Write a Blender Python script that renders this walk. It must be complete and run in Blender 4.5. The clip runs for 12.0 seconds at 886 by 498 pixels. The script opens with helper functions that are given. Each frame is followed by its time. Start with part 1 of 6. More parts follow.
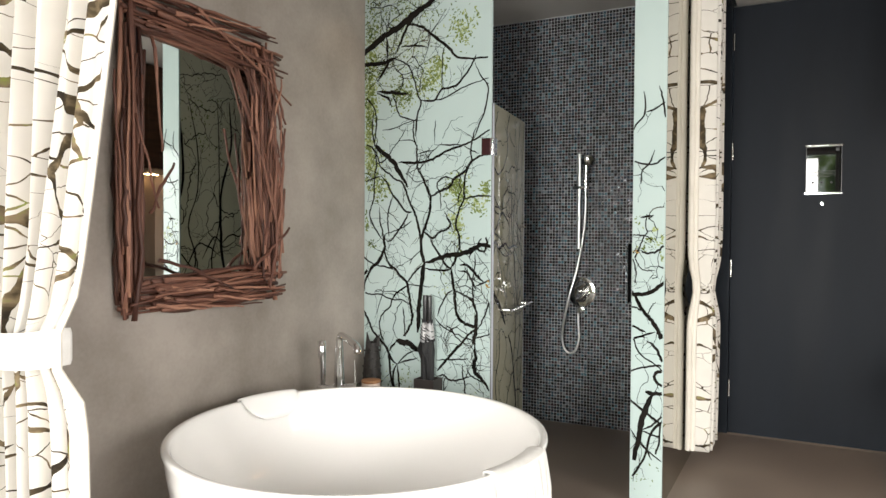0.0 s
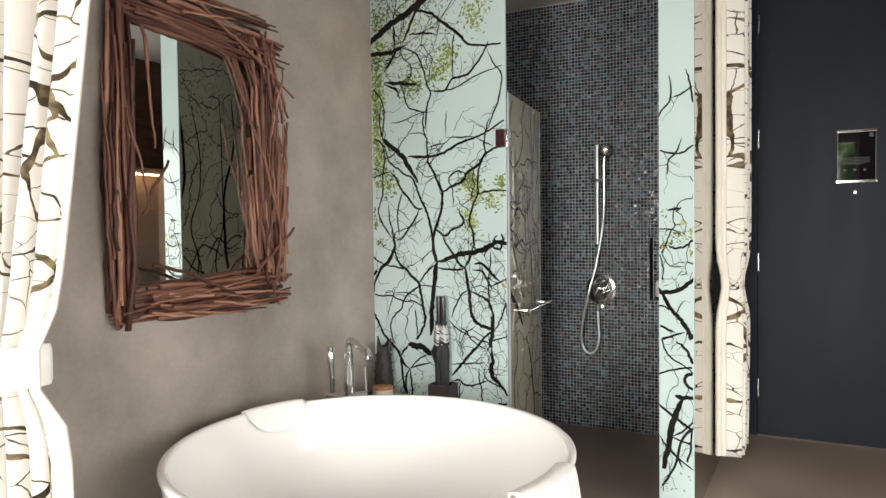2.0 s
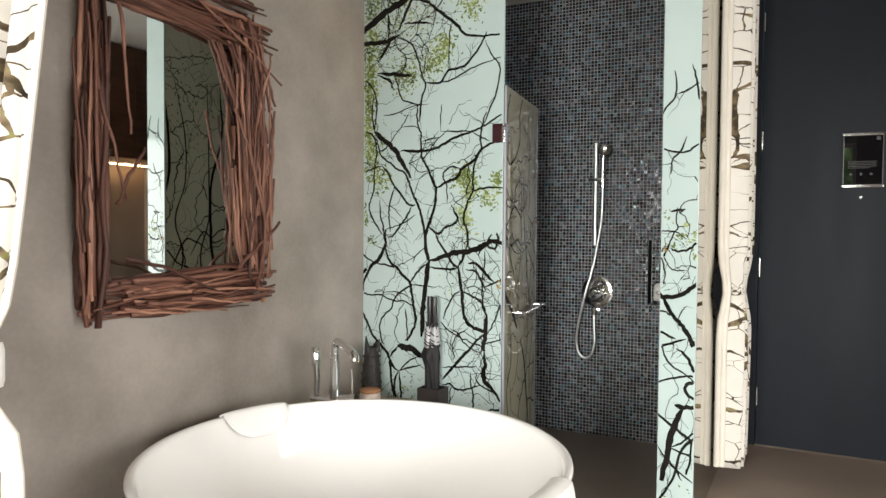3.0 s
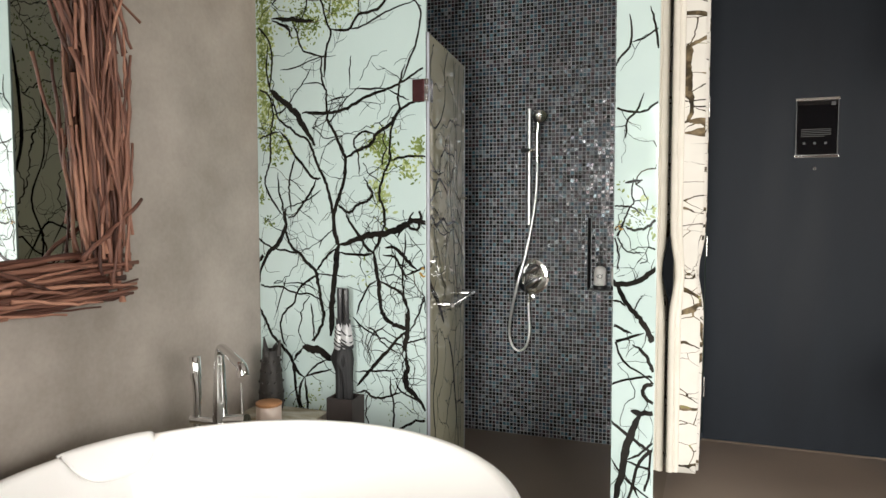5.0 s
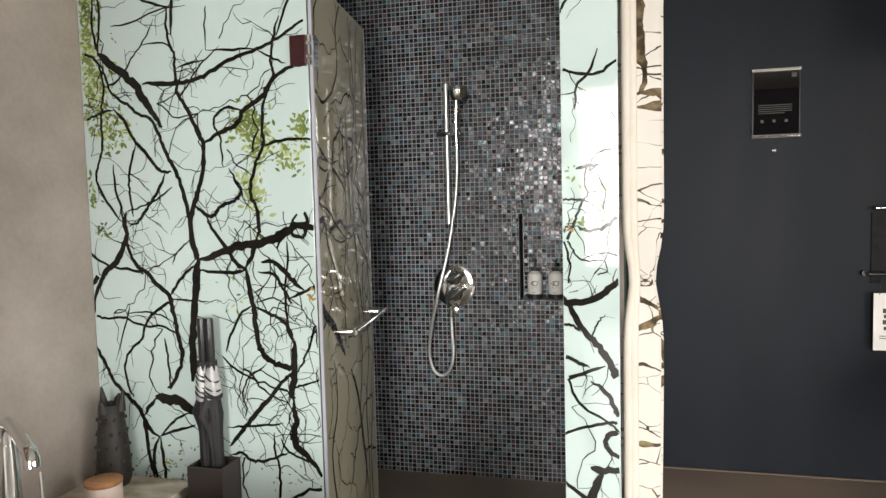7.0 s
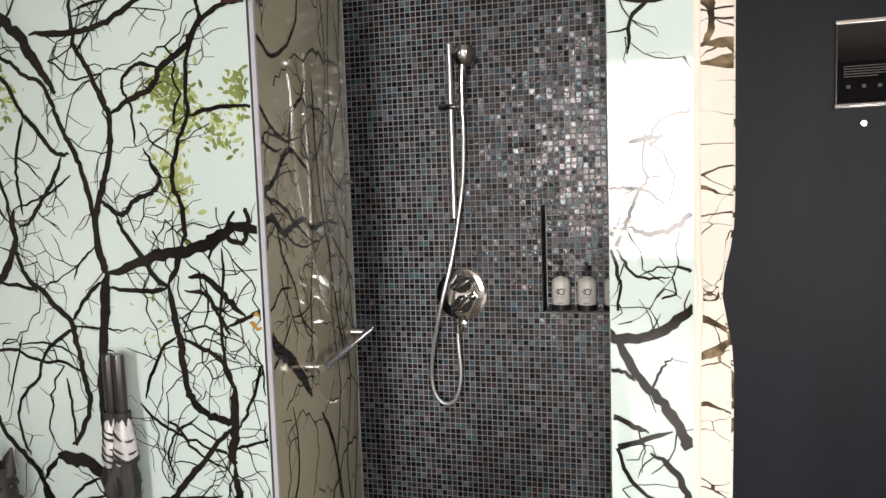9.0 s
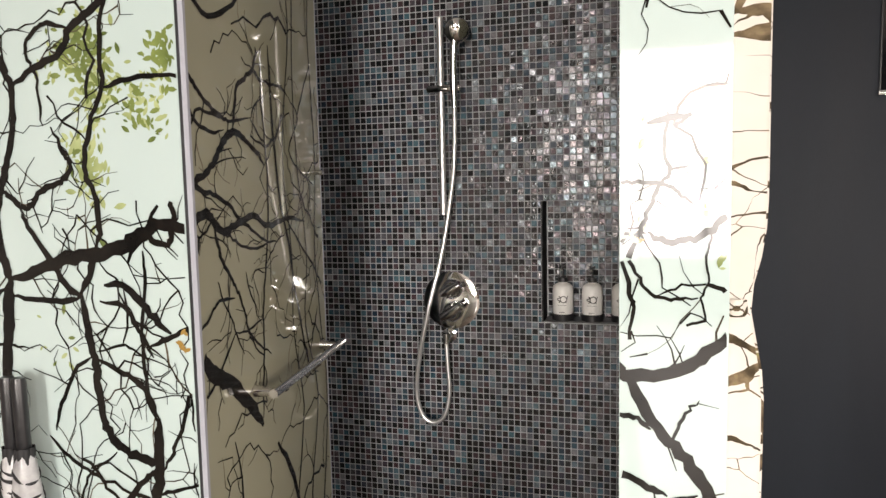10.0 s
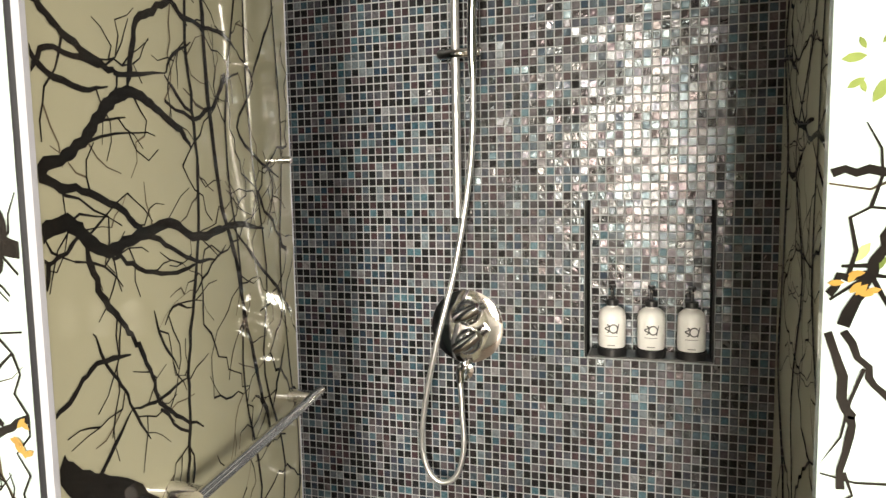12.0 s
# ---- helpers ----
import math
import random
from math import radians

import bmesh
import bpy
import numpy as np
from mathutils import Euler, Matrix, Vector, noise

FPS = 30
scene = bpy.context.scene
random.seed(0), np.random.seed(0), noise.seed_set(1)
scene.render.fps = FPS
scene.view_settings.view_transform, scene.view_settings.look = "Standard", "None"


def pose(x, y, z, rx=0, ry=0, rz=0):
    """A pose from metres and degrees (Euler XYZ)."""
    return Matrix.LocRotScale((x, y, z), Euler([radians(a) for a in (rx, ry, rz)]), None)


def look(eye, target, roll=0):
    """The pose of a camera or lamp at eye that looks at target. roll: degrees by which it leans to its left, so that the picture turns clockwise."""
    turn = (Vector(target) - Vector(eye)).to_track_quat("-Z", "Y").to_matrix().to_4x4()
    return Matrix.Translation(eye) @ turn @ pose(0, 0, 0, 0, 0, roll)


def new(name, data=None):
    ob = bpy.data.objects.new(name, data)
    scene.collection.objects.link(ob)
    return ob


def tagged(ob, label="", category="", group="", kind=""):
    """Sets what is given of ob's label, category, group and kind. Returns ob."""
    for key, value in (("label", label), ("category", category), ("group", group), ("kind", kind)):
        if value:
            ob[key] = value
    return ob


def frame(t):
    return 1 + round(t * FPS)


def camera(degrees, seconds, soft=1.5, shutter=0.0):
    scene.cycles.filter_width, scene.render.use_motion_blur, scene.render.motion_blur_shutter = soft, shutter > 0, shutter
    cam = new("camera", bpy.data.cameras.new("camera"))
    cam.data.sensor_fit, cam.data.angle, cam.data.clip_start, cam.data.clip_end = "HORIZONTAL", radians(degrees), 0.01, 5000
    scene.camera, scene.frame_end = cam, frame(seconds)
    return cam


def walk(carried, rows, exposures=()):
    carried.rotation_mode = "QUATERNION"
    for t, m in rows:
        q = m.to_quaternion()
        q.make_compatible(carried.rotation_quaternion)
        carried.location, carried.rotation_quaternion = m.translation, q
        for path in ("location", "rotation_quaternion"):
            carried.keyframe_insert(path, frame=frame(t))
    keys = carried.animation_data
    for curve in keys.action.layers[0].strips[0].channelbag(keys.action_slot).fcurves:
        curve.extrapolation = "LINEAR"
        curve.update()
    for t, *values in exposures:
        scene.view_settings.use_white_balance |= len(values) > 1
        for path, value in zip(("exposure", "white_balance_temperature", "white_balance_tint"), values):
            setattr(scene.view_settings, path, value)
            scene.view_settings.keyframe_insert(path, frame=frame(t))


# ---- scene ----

# ---- camera ----
cam = camera(64.3, 12.0, soft=1.5)
ROWS = [
    (0, 0.000, 0.000, 1.320, 27.54, -1.48, -0.31),
    (0.5, -0.028, -0.002, 1.324, 27.45, -0.93, 0.66),
    (1, -0.064, 0.006, 1.320, 27.15, -1.54, 1.11),
    (1.5, -0.106, 0.067, 1.318, 27.79, -1.80, 0.95),
    (2, -0.114, 0.166, 1.324, 28.22, -1.76, 0.68),
    (2.5, -0.123, 0.234, 1.318, 27.94, -1.57, -0.28),
    (2.7, -0.143, 0.256, 1.319, 28.00, -1.72, -0.56),
    (4.3, -0.363, 0.550, 1.298, 22.53, -3.21, 1.76),
    (4.5, -0.383, 0.614, 1.294, 21.79, -3.64, 1.71),
    (5, -0.418, 0.809, 1.301, 21.10, -3.39, 0.07),
    (5.5, -0.472, 0.978, 1.306, 18.48, -3.27, 0.26),
    (6, -0.564, 1.150, 1.313, 14.23, -3.60, 3.26),
    (6.5, -0.603, 1.302, 1.297, 11.92, -4.04, 2.71),
    (7, -0.597, 1.474, 1.308, 14.41, -3.86, 1.44),
    (7.2, -0.602, 1.530, 1.307, 14.87, -4.96, 1.71),
    (8.8, -0.710, 2.005, 1.307, 14.87, -4.54, 2.74),
    (9, -0.701, 2.084, 1.313, 15.82, -4.83, 1.87),
    (9.5, -0.680, 2.235, 1.305, 16.45, -5.71, 0.75),
    (10, -0.718, 2.386, 1.309, 16.50, -5.33, 1.23),
    (10.5, -0.774, 2.524, 1.318, 15.38, -5.81, 2.17),
    (11, -0.795, 2.652, 1.321, 17.58, -5.17, 1.91),
    (11.5, -0.815, 2.783, 1.306, 19.15, -4.84, 0.40),
    (12, -0.875, 2.890, 1.304, 17.42, -5.69, 0.99),
]
EXPOSURES = [(0.0, -0.54, 6600, 10), (2.5, -0.56, 6600, 10), (4.5, -0.48, 6600, 10), (6.5, -0.46, 6650, 11), (9.5, -0.36, 6950, 17), (10.5, -0.14, 7150, 16), (11.0, 0.08, 7300, 14), (11.5, 0.36, 7400, 12), (12.0, 0.74, 7450, 10)]
walk(cam, [(t, pose(x, y, z, 90 + pitch, roll, yaw)) for t, x, y, z, yaw, pitch, roll in ROWS], EXPOSURES)

# ---- plan, metres ----
Y_MURAL, Y_TILE, Y_DOOR, Y_BACK = 3.4526, 4.677, 4.957, -2.6
X_WALL, X_HINGE, X_SLIT, X_SIDE, X_RIGHT, X_EAST = -2.322, -1.512, -0.765, -0.612, 1.25, 3.0
CEIL = 2.79

# ---- light ----
world = bpy.data.worlds.new("sky")
scene.world = world
world.use_nodes = True
wn = world.node_tree.nodes
sky = wn.new("ShaderNodeTexSky")
sky.sky_type, sky.sun_disc = "NISHITA", False
sky.sun_elevation, sky.sun_rotation = radians(48), radians(200)
world.node_tree.links.new(sky.outputs[0], wn["Background"].inputs[0])
wn["Background"].inputs[1].default_value = 0.12
sun = new("sun", bpy.data.lights.new("sun", "SUN"))
sun.data.energy, sun.data.angle, sun.data.color = 1.2, radians(10), (1, 0.96, 0.9)
sun.matrix_world = look((0, -6, 12), (0.2, 0, 3))


def area(name, eye, target, sx, sy, power, color):
    ob = new(name, bpy.data.lights.new(name, "AREA"))
    ob.data.shape, ob.data.size, ob.data.size_y = "RECTANGLE", sx, sy
    ob.data.energy, ob.data.color, ob.data.spread = power, color, radians(125)
    ob.matrix_world = look(eye, target)
    return ob


WIN = (-1.45, 0.38, 0.3, 2.6)          # x0, x1, z0, z1 of the window behind
area("window_light", (-0.48, Y_BACK - 0.25, 1.48), (-0.62, 2, -0.7), 1.15, 2.15, 250, (1, 0.98, 0.95))
# unseen opening and fill lamp, added to brighten the mosaic's left side
FILL_WIN = (1.88, 2.88, 0.1, 2.15)
area("south_fill_light", (2.38, Y_BACK - 0.25, 1.10), (0.6, 2, -0.5), 0.95, 1.9, 115, (1, 0.98, 0.95))
# broad side lamp out of view, added to light the plaster wall and tub
area("east_fill_light", (X_EAST + 0.2, 0.35, 1.38), (-2, 1.4, -0.7), 3.6, 2.1, 165, (1, 0.98, 0.95))


# ---- materials ----
def nodes(name):
    m = bpy.data.materials.new(name)
    m.use_nodes = True
    t = m.node_tree
    return m, t.nodes, t.links, t.nodes["Principled BSDF"]


def ramp(n, stops):
    r = n.new("ShaderNodeValToRGB")
    while len(r.color_ramp.elements) < len(stops):
        r.color_ramp.elements.new(0.5)
    for e, (p, c) in zip(r.color_ramp.elements, stops):
        e.position, e.color = p, (*c, 1)
    return r


def surface(name, a, b, rough, scale, fine=120, bump=0.02, metal=0.0, stretch=(1, 1, 1), rough2=None, spec=0.5, detail=6):
    """Two-scale mottled surface: a broad stain between colours a and b, a fine grain and a little relief."""
    m, n, l, p = nodes(name)
    co = n.new("ShaderNodeTexCoord")
    mp = n.new("ShaderNodeMapping")
    mp.inputs["Scale"].default_value = stretch
    l.new(co.outputs["Object"], mp.inputs[0])
    big = n.new("ShaderNodeTexNoise")
    big.inputs["Scale"].default_value, big.inputs["Detail"].default_value = scale, detail
    small = n.new("ShaderNodeTexNoise")
    small.inputs["Scale"].default_value, small.inputs["Detail"].default_value = fine, 3
    l.new(mp.outputs[0], big.inputs[0]), l.new(mp.outputs[0], small.inputs[0])
    mix = n.new("ShaderNodeMath")
    mix.operation = "MULTIPLY_ADD"
    mix.inputs[1].default_value = 0.18
    l.new(small.outputs[0], mix.inputs[0]), l.new(big.outputs[0], mix.inputs[2])
    r = ramp(n, [(0.38, a), (0.78, b)])
    l.new(mix.outputs[0], r.inputs[0]), l.new(r.outputs[0], p.inputs["Base Color"])
    rr = n.new("ShaderNodeMapRange")
    rr.inputs[1].default_value, rr.inputs[2].default_value = 0.3, 0.7
    rr.inputs[3].default_value, rr.inputs[4].default_value = rough, rough if rough2 is None else rough2
    l.new(big.outputs[0], rr.inputs[0]), l.new(rr.outputs[0], p.inputs["Roughness"])
    if bump:
        bp = n.new("ShaderNodeBump")
        bp.inputs["Strength"].default_value, bp.inputs["Distance"].default_value = bump * 10, 0.002
        l.new(mix.outputs[0], bp.inputs["Height"]), l.new(bp.outputs[0], p.inputs["Normal"])
    p.inputs["Metallic"].default_value = metal
    p.inputs["Specular IOR Level"].default_value = spec
    return m


def plain(name, color, rough, metal=0.0, spec=0.5, emit=0.0):
    m, n, l, p = nodes(name)
    p.inputs["Base Color"].default_value = (*color, 1)
    p.inputs["Roughness"].default_value, p.inputs["Metallic"].default_value = rough, metal
    p.inputs["Specular IOR Level"].default_value = spec
    if emit:
        p.inputs["Emission Color"].default_value, p.inputs["Emission Strength"].default_value = (*color, 1), emit
    return m


def tile_material():
    """Glass mosaic: dark chips of brown, slate and blue, with a few pale pearly ones, streaked and slightly wavy."""
    m, n, l, p = nodes("glass_mosaic")
    info, geo = n.new("ShaderNodeObjectInfo"), n.new("ShaderNodeNewGeometry")
    add = n.new("ShaderNodeMath")
    add.operation = "ADD"
    fr = n.new("ShaderNodeMath")
    fr.operation = "FRACT"
    l.new(info.outputs["Random"], add.inputs[0]), l.new(geo.outputs["Random Per Island"], add.inputs[1]), l.new(add.outputs[0], fr.inputs[0])
    r = ramp(n, [(0.0, (0.008, 0.008, 0.009)), (0.22, (0.013, 0.013, 0.014)), (0.36, (0.022, 0.020, 0.022)), (0.46, (0.056, 0.033, 0.037)), (0.56, (0.018, 0.040, 0.064)),
                 (0.66, (0.066, 0.054, 0.059)), (0.76, (0.027, 0.070, 0.096)), (0.86, (0.098, 0.078, 0.085)), (0.94, (0.052, 0.124, 0.155)), (1.0, (0.18, 0.17, 0.18))])
    l.new(fr.outputs[0], r.inputs[0])
    co = n.new("ShaderNodeTexCoord")
    streak = n.new("ShaderNodeTexNoise")
    streak.inputs["Scale"].default_value, streak.inputs["Detail"].default_value, streak.inputs["Distortion"].default_value = 42, 1.5, 2.5
    l.new(geo.outputs["Position"], streak.inputs[0])
    mx = n.new("ShaderNodeMix")
    mx.data_type, mx.blend_type = "RGBA", "OVERLAY"
    mx.inputs[0].default_value = 0.7
    l.new(r.outputs[0], mx.inputs[6]), l.new(streak.outputs[0], mx.inputs[7]), l.new(mx.outputs[2], p.inputs["Base Color"])
    bp = n.new("ShaderNodeBump")
    bp.inputs["Strength"].default_value, bp.inputs["Distance"].default_value = 0.30, 0.0035
    l.new(streak.outputs[0], bp.inputs["Height"]), l.new(bp.outputs[0], p.inputs["Normal"])
    sheen = ramp(n, [(0.0, (1, 1, 1)), (0.25, (1, 0.80, 0.86)), (0.5, (0.72, 0.92, 1.0)), (0.75, (1, 0.90, 0.90)), (1.0, (0.85, 0.95, 1.0))])
    turn = n.new("ShaderNodeMath")
    turn.operation = "PINGPONG"
    turn.inputs[1].default_value = 0.13
    l.new(fr.outputs[0], turn.inputs[0])
    wide = n.new("ShaderNodeMapRange")
    wide.inputs[2].default_value = 0.13
    l.new(turn.outputs[0], wide.inputs[0]), l.new(wide.outputs[0], sheen.inputs[0]), l.new(sheen.outputs[0], p.inputs["Specular Tint"])
    p.inputs["Roughness"].default_value = 0.2
    p.inputs["Specular IOR Level"].default_value = 0.5
    p.inputs["Metallic"].default_value = 0.1
    return m


def cloth_print(name, ground):
    """Pale curtain cloth with a brown and olive branch print, laid out along the cloth's own UV in metres."""
    m, n, l, p = nodes(name)
    uv = n.new("ShaderNodeUVMap")
    warp = n.new("ShaderNodeTexNoise")
    warp.inputs["Scale"].default_value, warp.inputs["Detail"].default_value = 5, 4
    l.new(uv.outputs[0], warp.inputs[0])
    sub = n.new("ShaderNodeVectorMath")
    sub.operation = "MULTIPLY_ADD"
    sub.inputs[1].default_value = (0.10, 0.10, 0)
    l.new(warp.outputs["Color"], sub.inputs[0]), l.new(uv.outputs[0], sub.inputs[2])
    mask = None
    for scale, width, stretch in ((3.0, 0.050, (1.0, 1.3, 1)), (7.5, 0.026, (0.7, 1.3, 1))):
        mp = n.new("ShaderNodeMapping")
        mp.inputs["Scale"].default_value = stretch
        l.new(sub.outputs[0], mp.inputs[0])
        v = n.new("ShaderNodeTexVoronoi")
        v.feature = "DISTANCE_TO_EDGE"
        v.inputs["Scale"].default_value = scale
        l.new(mp.outputs[0], v.inputs["Vector"])
        wn_ = n.new("ShaderNodeTexNoise")
        wn_.inputs["Scale"].default_value = 3.5
        l.new(uv.outputs[0], wn_.inputs[0])
        th = n.new("ShaderNodeMapRange")
        th.inputs[1].default_value, th.inputs[2].default_value, th.inputs[3].default_value, th.inputs[4].default_value = 0.38, 0.68, 0.0, width
        l.new(wn_.outputs[0], th.inputs[0])
        lt = n.new("ShaderNodeMath")
        lt.operation = "LESS_THAN"
        l.new(v.outputs["Distance"], lt.inputs[0]), l.new(th.outputs[0], lt.inputs[1])
        if mask is None:
            mask = lt.outputs[0]
        else:
            mxm = n.new("ShaderNodeMath")
            mxm.operation = "MAXIMUM"
            l.new(mask, mxm.inputs[0]), l.new(lt.outputs[0], mxm.inputs[1])
            mask = mxm.outputs[0]
    bark = n.new("ShaderNodeTexNoise")
    bark.inputs["Scale"].default_value, bark.inputs["Detail"].default_value = 14, 5
    l.new(uv.outputs[0], bark.inputs[0])
    br = ramp(n, [(0.35, (0.020, 0.015, 0.010)), (0.5, (0.06, 0.045, 0.025)), (0.62, (0.20, 0.15, 0.09)), (0.72, (0.22, 0.26, 0.06))])
    l.new(bark.outputs[0], br.inputs[0])
    weave = n.new("ShaderNodeTexNoise")
    weave.inputs["Scale"].default_value = 9
    l.new(uv.outputs[0], weave.inputs[0])
    gr = ramp(n, [(0.3, tuple(c * 0.93 for c in ground)), (0.7, ground)])
    l.new(weave.outputs[0], gr.inputs[0])
    mx = n.new("ShaderNodeMix")
    mx.data_type = "RGBA"
    l.new(mask, mx.inputs[0]), l.new(gr.outputs[0], mx.inputs[6]), l.new(br.outputs[0], mx.inputs[7])
    l.new(mx.outputs[2], p.inputs["Base Color"])
    p.inputs["Roughness"].default_value = 0.85
    p.inputs["Specular IOR Level"].default_value = 0.2
    return m


def outside_material():
    """Daylit garden beyond the window: pale sky over blurred green trees."""
    m, n, l, p = nodes("garden_distance")
    co = n.new("ShaderNodeTexCoord")
    nz = n.new("ShaderNodeTexNoise")
    nz.inputs["Scale"].default_value, nz.inputs["Detail"].default_value = 1.1, 8
    l.new(co.outputs["Object"], nz.inputs[0])
    r = ramp(n, [(0.36, (0.03, 0.06, 0.02)), (0.46, (0.16, 0.24, 0.08)), (0.53, (0.75, 0.85, 0.8)), (0.6, (1, 1, 1))])
    l.new(nz.outputs[0], r.inputs[0])
    l.new(r.outputs[0], p.inputs["Emission Color"])
    p.inputs["Emission Strength"].default_value = 9.0
    p.inputs["Base Color"].default_value = (0, 0, 0, 1)
    return m


M_STUCCO = surface("grey_plaster", (0.225, 0.194, 0.168), (0.385, 0.342, 0.305), 0.42, 2.6, 60, 0.012, rough2=0.62)
M_FLOOR = surface("taupe_screed", (0.205, 0.162, 0.134), (0.285, 0.232, 0.193), 0.30, 1.6, 90, 0.006, rough2=0.48)
M_CEIL = surface("ceiling_paint", (0.54, 0.525, 0.50), (0.60, 0.585, 0.56), 0.9, 2, 200, 0.004)
M_BEIGE = surface("beige_wall", (0.20, 0.150, 0.112), (0.26, 0.198, 0.150), 0.7, 2, 150, 0.006)
M_MINT = surface("mint_glass", (0.40, 0.500, 0.486), (0.45, 0.545, 0.530), 0.03, 0.8, 5, 0.0, rough2=0.05)
M_OLIVE = surface("olive_glass_back", (0.25, 0.242, 0.172), (0.31, 0.30, 0.215), 0.03, 0.9, 5, 0.0, rough2=0.05, spec=0.6)
M_GLASS_EDGE = plain("ground_glass_edge", (0.33, 0.34, 0.38), 0.25)
M_SAGE = surface("sage_glass", (0.62, 0.64, 0.50), (0.68, 0.70, 0.56), 0.03, 0.9, 5, 0.0, rough2=0.05)
M_SMOKED = plain("smoked_mirror_glass", (0.30, 0.29, 0.235), 0.015, metal=1.0)
M_INK = surface("printed_bark", (0.005, 0.005, 0.005), (0.015, 0.013, 0.011), 0.06, 9, 80, 0.0, spec=0.2)
M_INK_BROWN = surface("printed_bark_brown", (0.018, 0.015, 0.012), (0.10, 0.08, 0.055), 0.06, 12, 80, 0.0, spec=0.2)
M_LEAF = surface("printed_leaf", (0.055, 0.085, 0.022), (0.19, 0.24, 0.075), 0.05, 14, 60, 0.0)
M_LEAF_PALE = surface("printed_leaf_pale", (0.19, 0.24, 0.085), (0.38, 0.44, 0.22), 0.05, 14, 60, 0.0)
M_OCHRE = surface("printed_lichen", (0.20, 0.10, 0.02), (0.36, 0.24, 0.07), 0.05, 14, 60, 0.0)
M_CHROME = surface("chrome", (0.72, 0.72, 0.73), (0.80, 0.80, 0.80), 0.05, 5, 40, 0.0, metal=1.0, rough2=0.10)
M_STEEL = surface("brushed_steel", (0.55, 0.54, 0.52), (0.65, 0.64, 0.62), 0.25, 8, 90, 0.0, metal=1.0)
M_SATIN = surface("satin_chrome", (0.74, 0.74, 0.74), (0.82, 0.82, 0.81), 0.32, 8, 300, 0.03, metal=0.85)
M_GROUT = surface("grout", (0.265, 0.278, 0.29), (0.40, 0.413, 0.425), 0.85, 12, 160, 0.01)
M_TILE = tile_material()
M_TUB = plain("white_acrylic", (0.93, 0.915, 0.895), 0.06)
M_TWIG = surface("peeled_twig", (0.095, 0.042, 0.032), (0.285, 0.160, 0.116), 0.5, 9, 60, 0.05, stretch=(1, 1, 0.18), rough2=0.75)
tn, tl = M_TWIG.node_tree.nodes, M_TWIG.node_tree.links
tone = ramp(tn, [(0.0, (0.30, 0.19, 0.16)), (0.40, (0.75, 0.58, 0.52)), (0.75, (1.3, 1.12, 1.02)), (1.0, (2.3, 2.2, 2.0))])
which = tn.new("ShaderNodeObjectInfo")
tint = tn.new("ShaderNodeMix")
tint.data_type, tint.blend_type, tint.inputs[0].default_value = "RGBA", "MULTIPLY", 1.0
under = tn["Principled BSDF"].inputs["Base Color"].links[0].from_socket
tl.new(which.outputs["Random"], tone.inputs[0]), tl.new(under, tint.inputs[6]), tl.new(tone.outputs[0], tint.inputs[7])
tl.new(tint.outputs[2], tn["Principled BSDF"].inputs["Base Color"])
M_MIRROR = plain("silvered_mirror", (0.86, 0.88, 0.87), 0.012, metal=1.0)
M_DOOR = surface("slate_door_paint", (0.0086, 0.0112, 0.0160), (0.0136, 0.0172, 0.0234), 0.46, 1.5, 70, 0.006, stretch=(3, 3, 0.5), rough2=0.58, spec=0.13)
M_WALNUT = surface("dark_walnut", (0.040, 0.018, 0.009), (0.085, 0.040, 0.022), 0.4, 5, 60, 0.01, stretch=(6, 1, 6))
M_BLACK = surface("black_lacquer", (0.010, 0.010, 0.011), (0.018, 0.018, 0.020), 0.3, 6, 50, 0.0)
M_BLACK_GLASS = plain("black_glass", (0.006, 0.006, 0.007), 0.02)
M_CHARCOAL = surface("charcoal_fabric", (0.005, 0.005, 0.006), (0.011, 0.011, 0.012), 0.7, 10, 200, 0.03)
M_BOX = surface("dark_brown_leatherette", (0.020, 0.015, 0.014), (0.035, 0.027, 0.025), 0.55, 8, 200, 0.02)
M_SILVER = surface("silver_fabric", (0.22, 0.22, 0.23), (0.48, 0.48, 0.48), 0.28, 20, 120, 0.02)
M_MARBLE = surface("cream_marble", (0.34, 0.27, 0.17), (0.72, 0.68, 0.58), 0.15, 7, 30, 0.004, stretch=(1, 2.2, 1), detail=9)
M_VASE = surface("dark_carved_ceramic", (0.006, 0.005, 0.0045), (0.022, 0.018, 0.015), 0.6, 30, 90, 0.08)
M_JAR = surface("pale_pink_ceramic", (0.62, 0.50, 0.43), (0.70, 0.58, 0.51), 0.4, 8, 80, 0.004)
M_LID = surface("beech_lid", (0.36, 0.17, 0.075), (0.46, 0.235, 0.115), 0.5, 6, 60, 0.01, stretch=(1, 8, 1))
M_TOWEL = surface("white_terry", (0.74, 0.73, 0.70), (0.82, 0.81, 0.79), 0.95, 30, 240, 0.08)
M_WHITE = surface("white_plastic", (0.70, 0.69, 0.67), (0.76, 0.75, 0.73), 0.35, 9, 80, 0.0)
M_PAPER = surface("card", (0.74, 0.73, 0.70), (0.80, 0.79, 0.77), 0.7, 9, 120, 0.0)
M_TEXT = plain("dark_lettering", (0.03, 0.028, 0.028), 0.5)
M_HINGE = surface("plum_hinge_plate", (0.055, 0.020, 0.022), (0.085, 0.035, 0.036), 0.22, 6, 50, 0.0, metal=0.5)
M_FRAME = surface("window_frame_paint", (0.62, 0.62, 0.60), (0.70, 0.70, 0.68), 0.45, 3, 80, 0.004)
M_FRAME_DARK = surface("grey_steel_paint", (0.026, 0.028, 0.026), (0.042, 0.044, 0.041), 0.5, 4, 60, 0.0, spec=0.3)
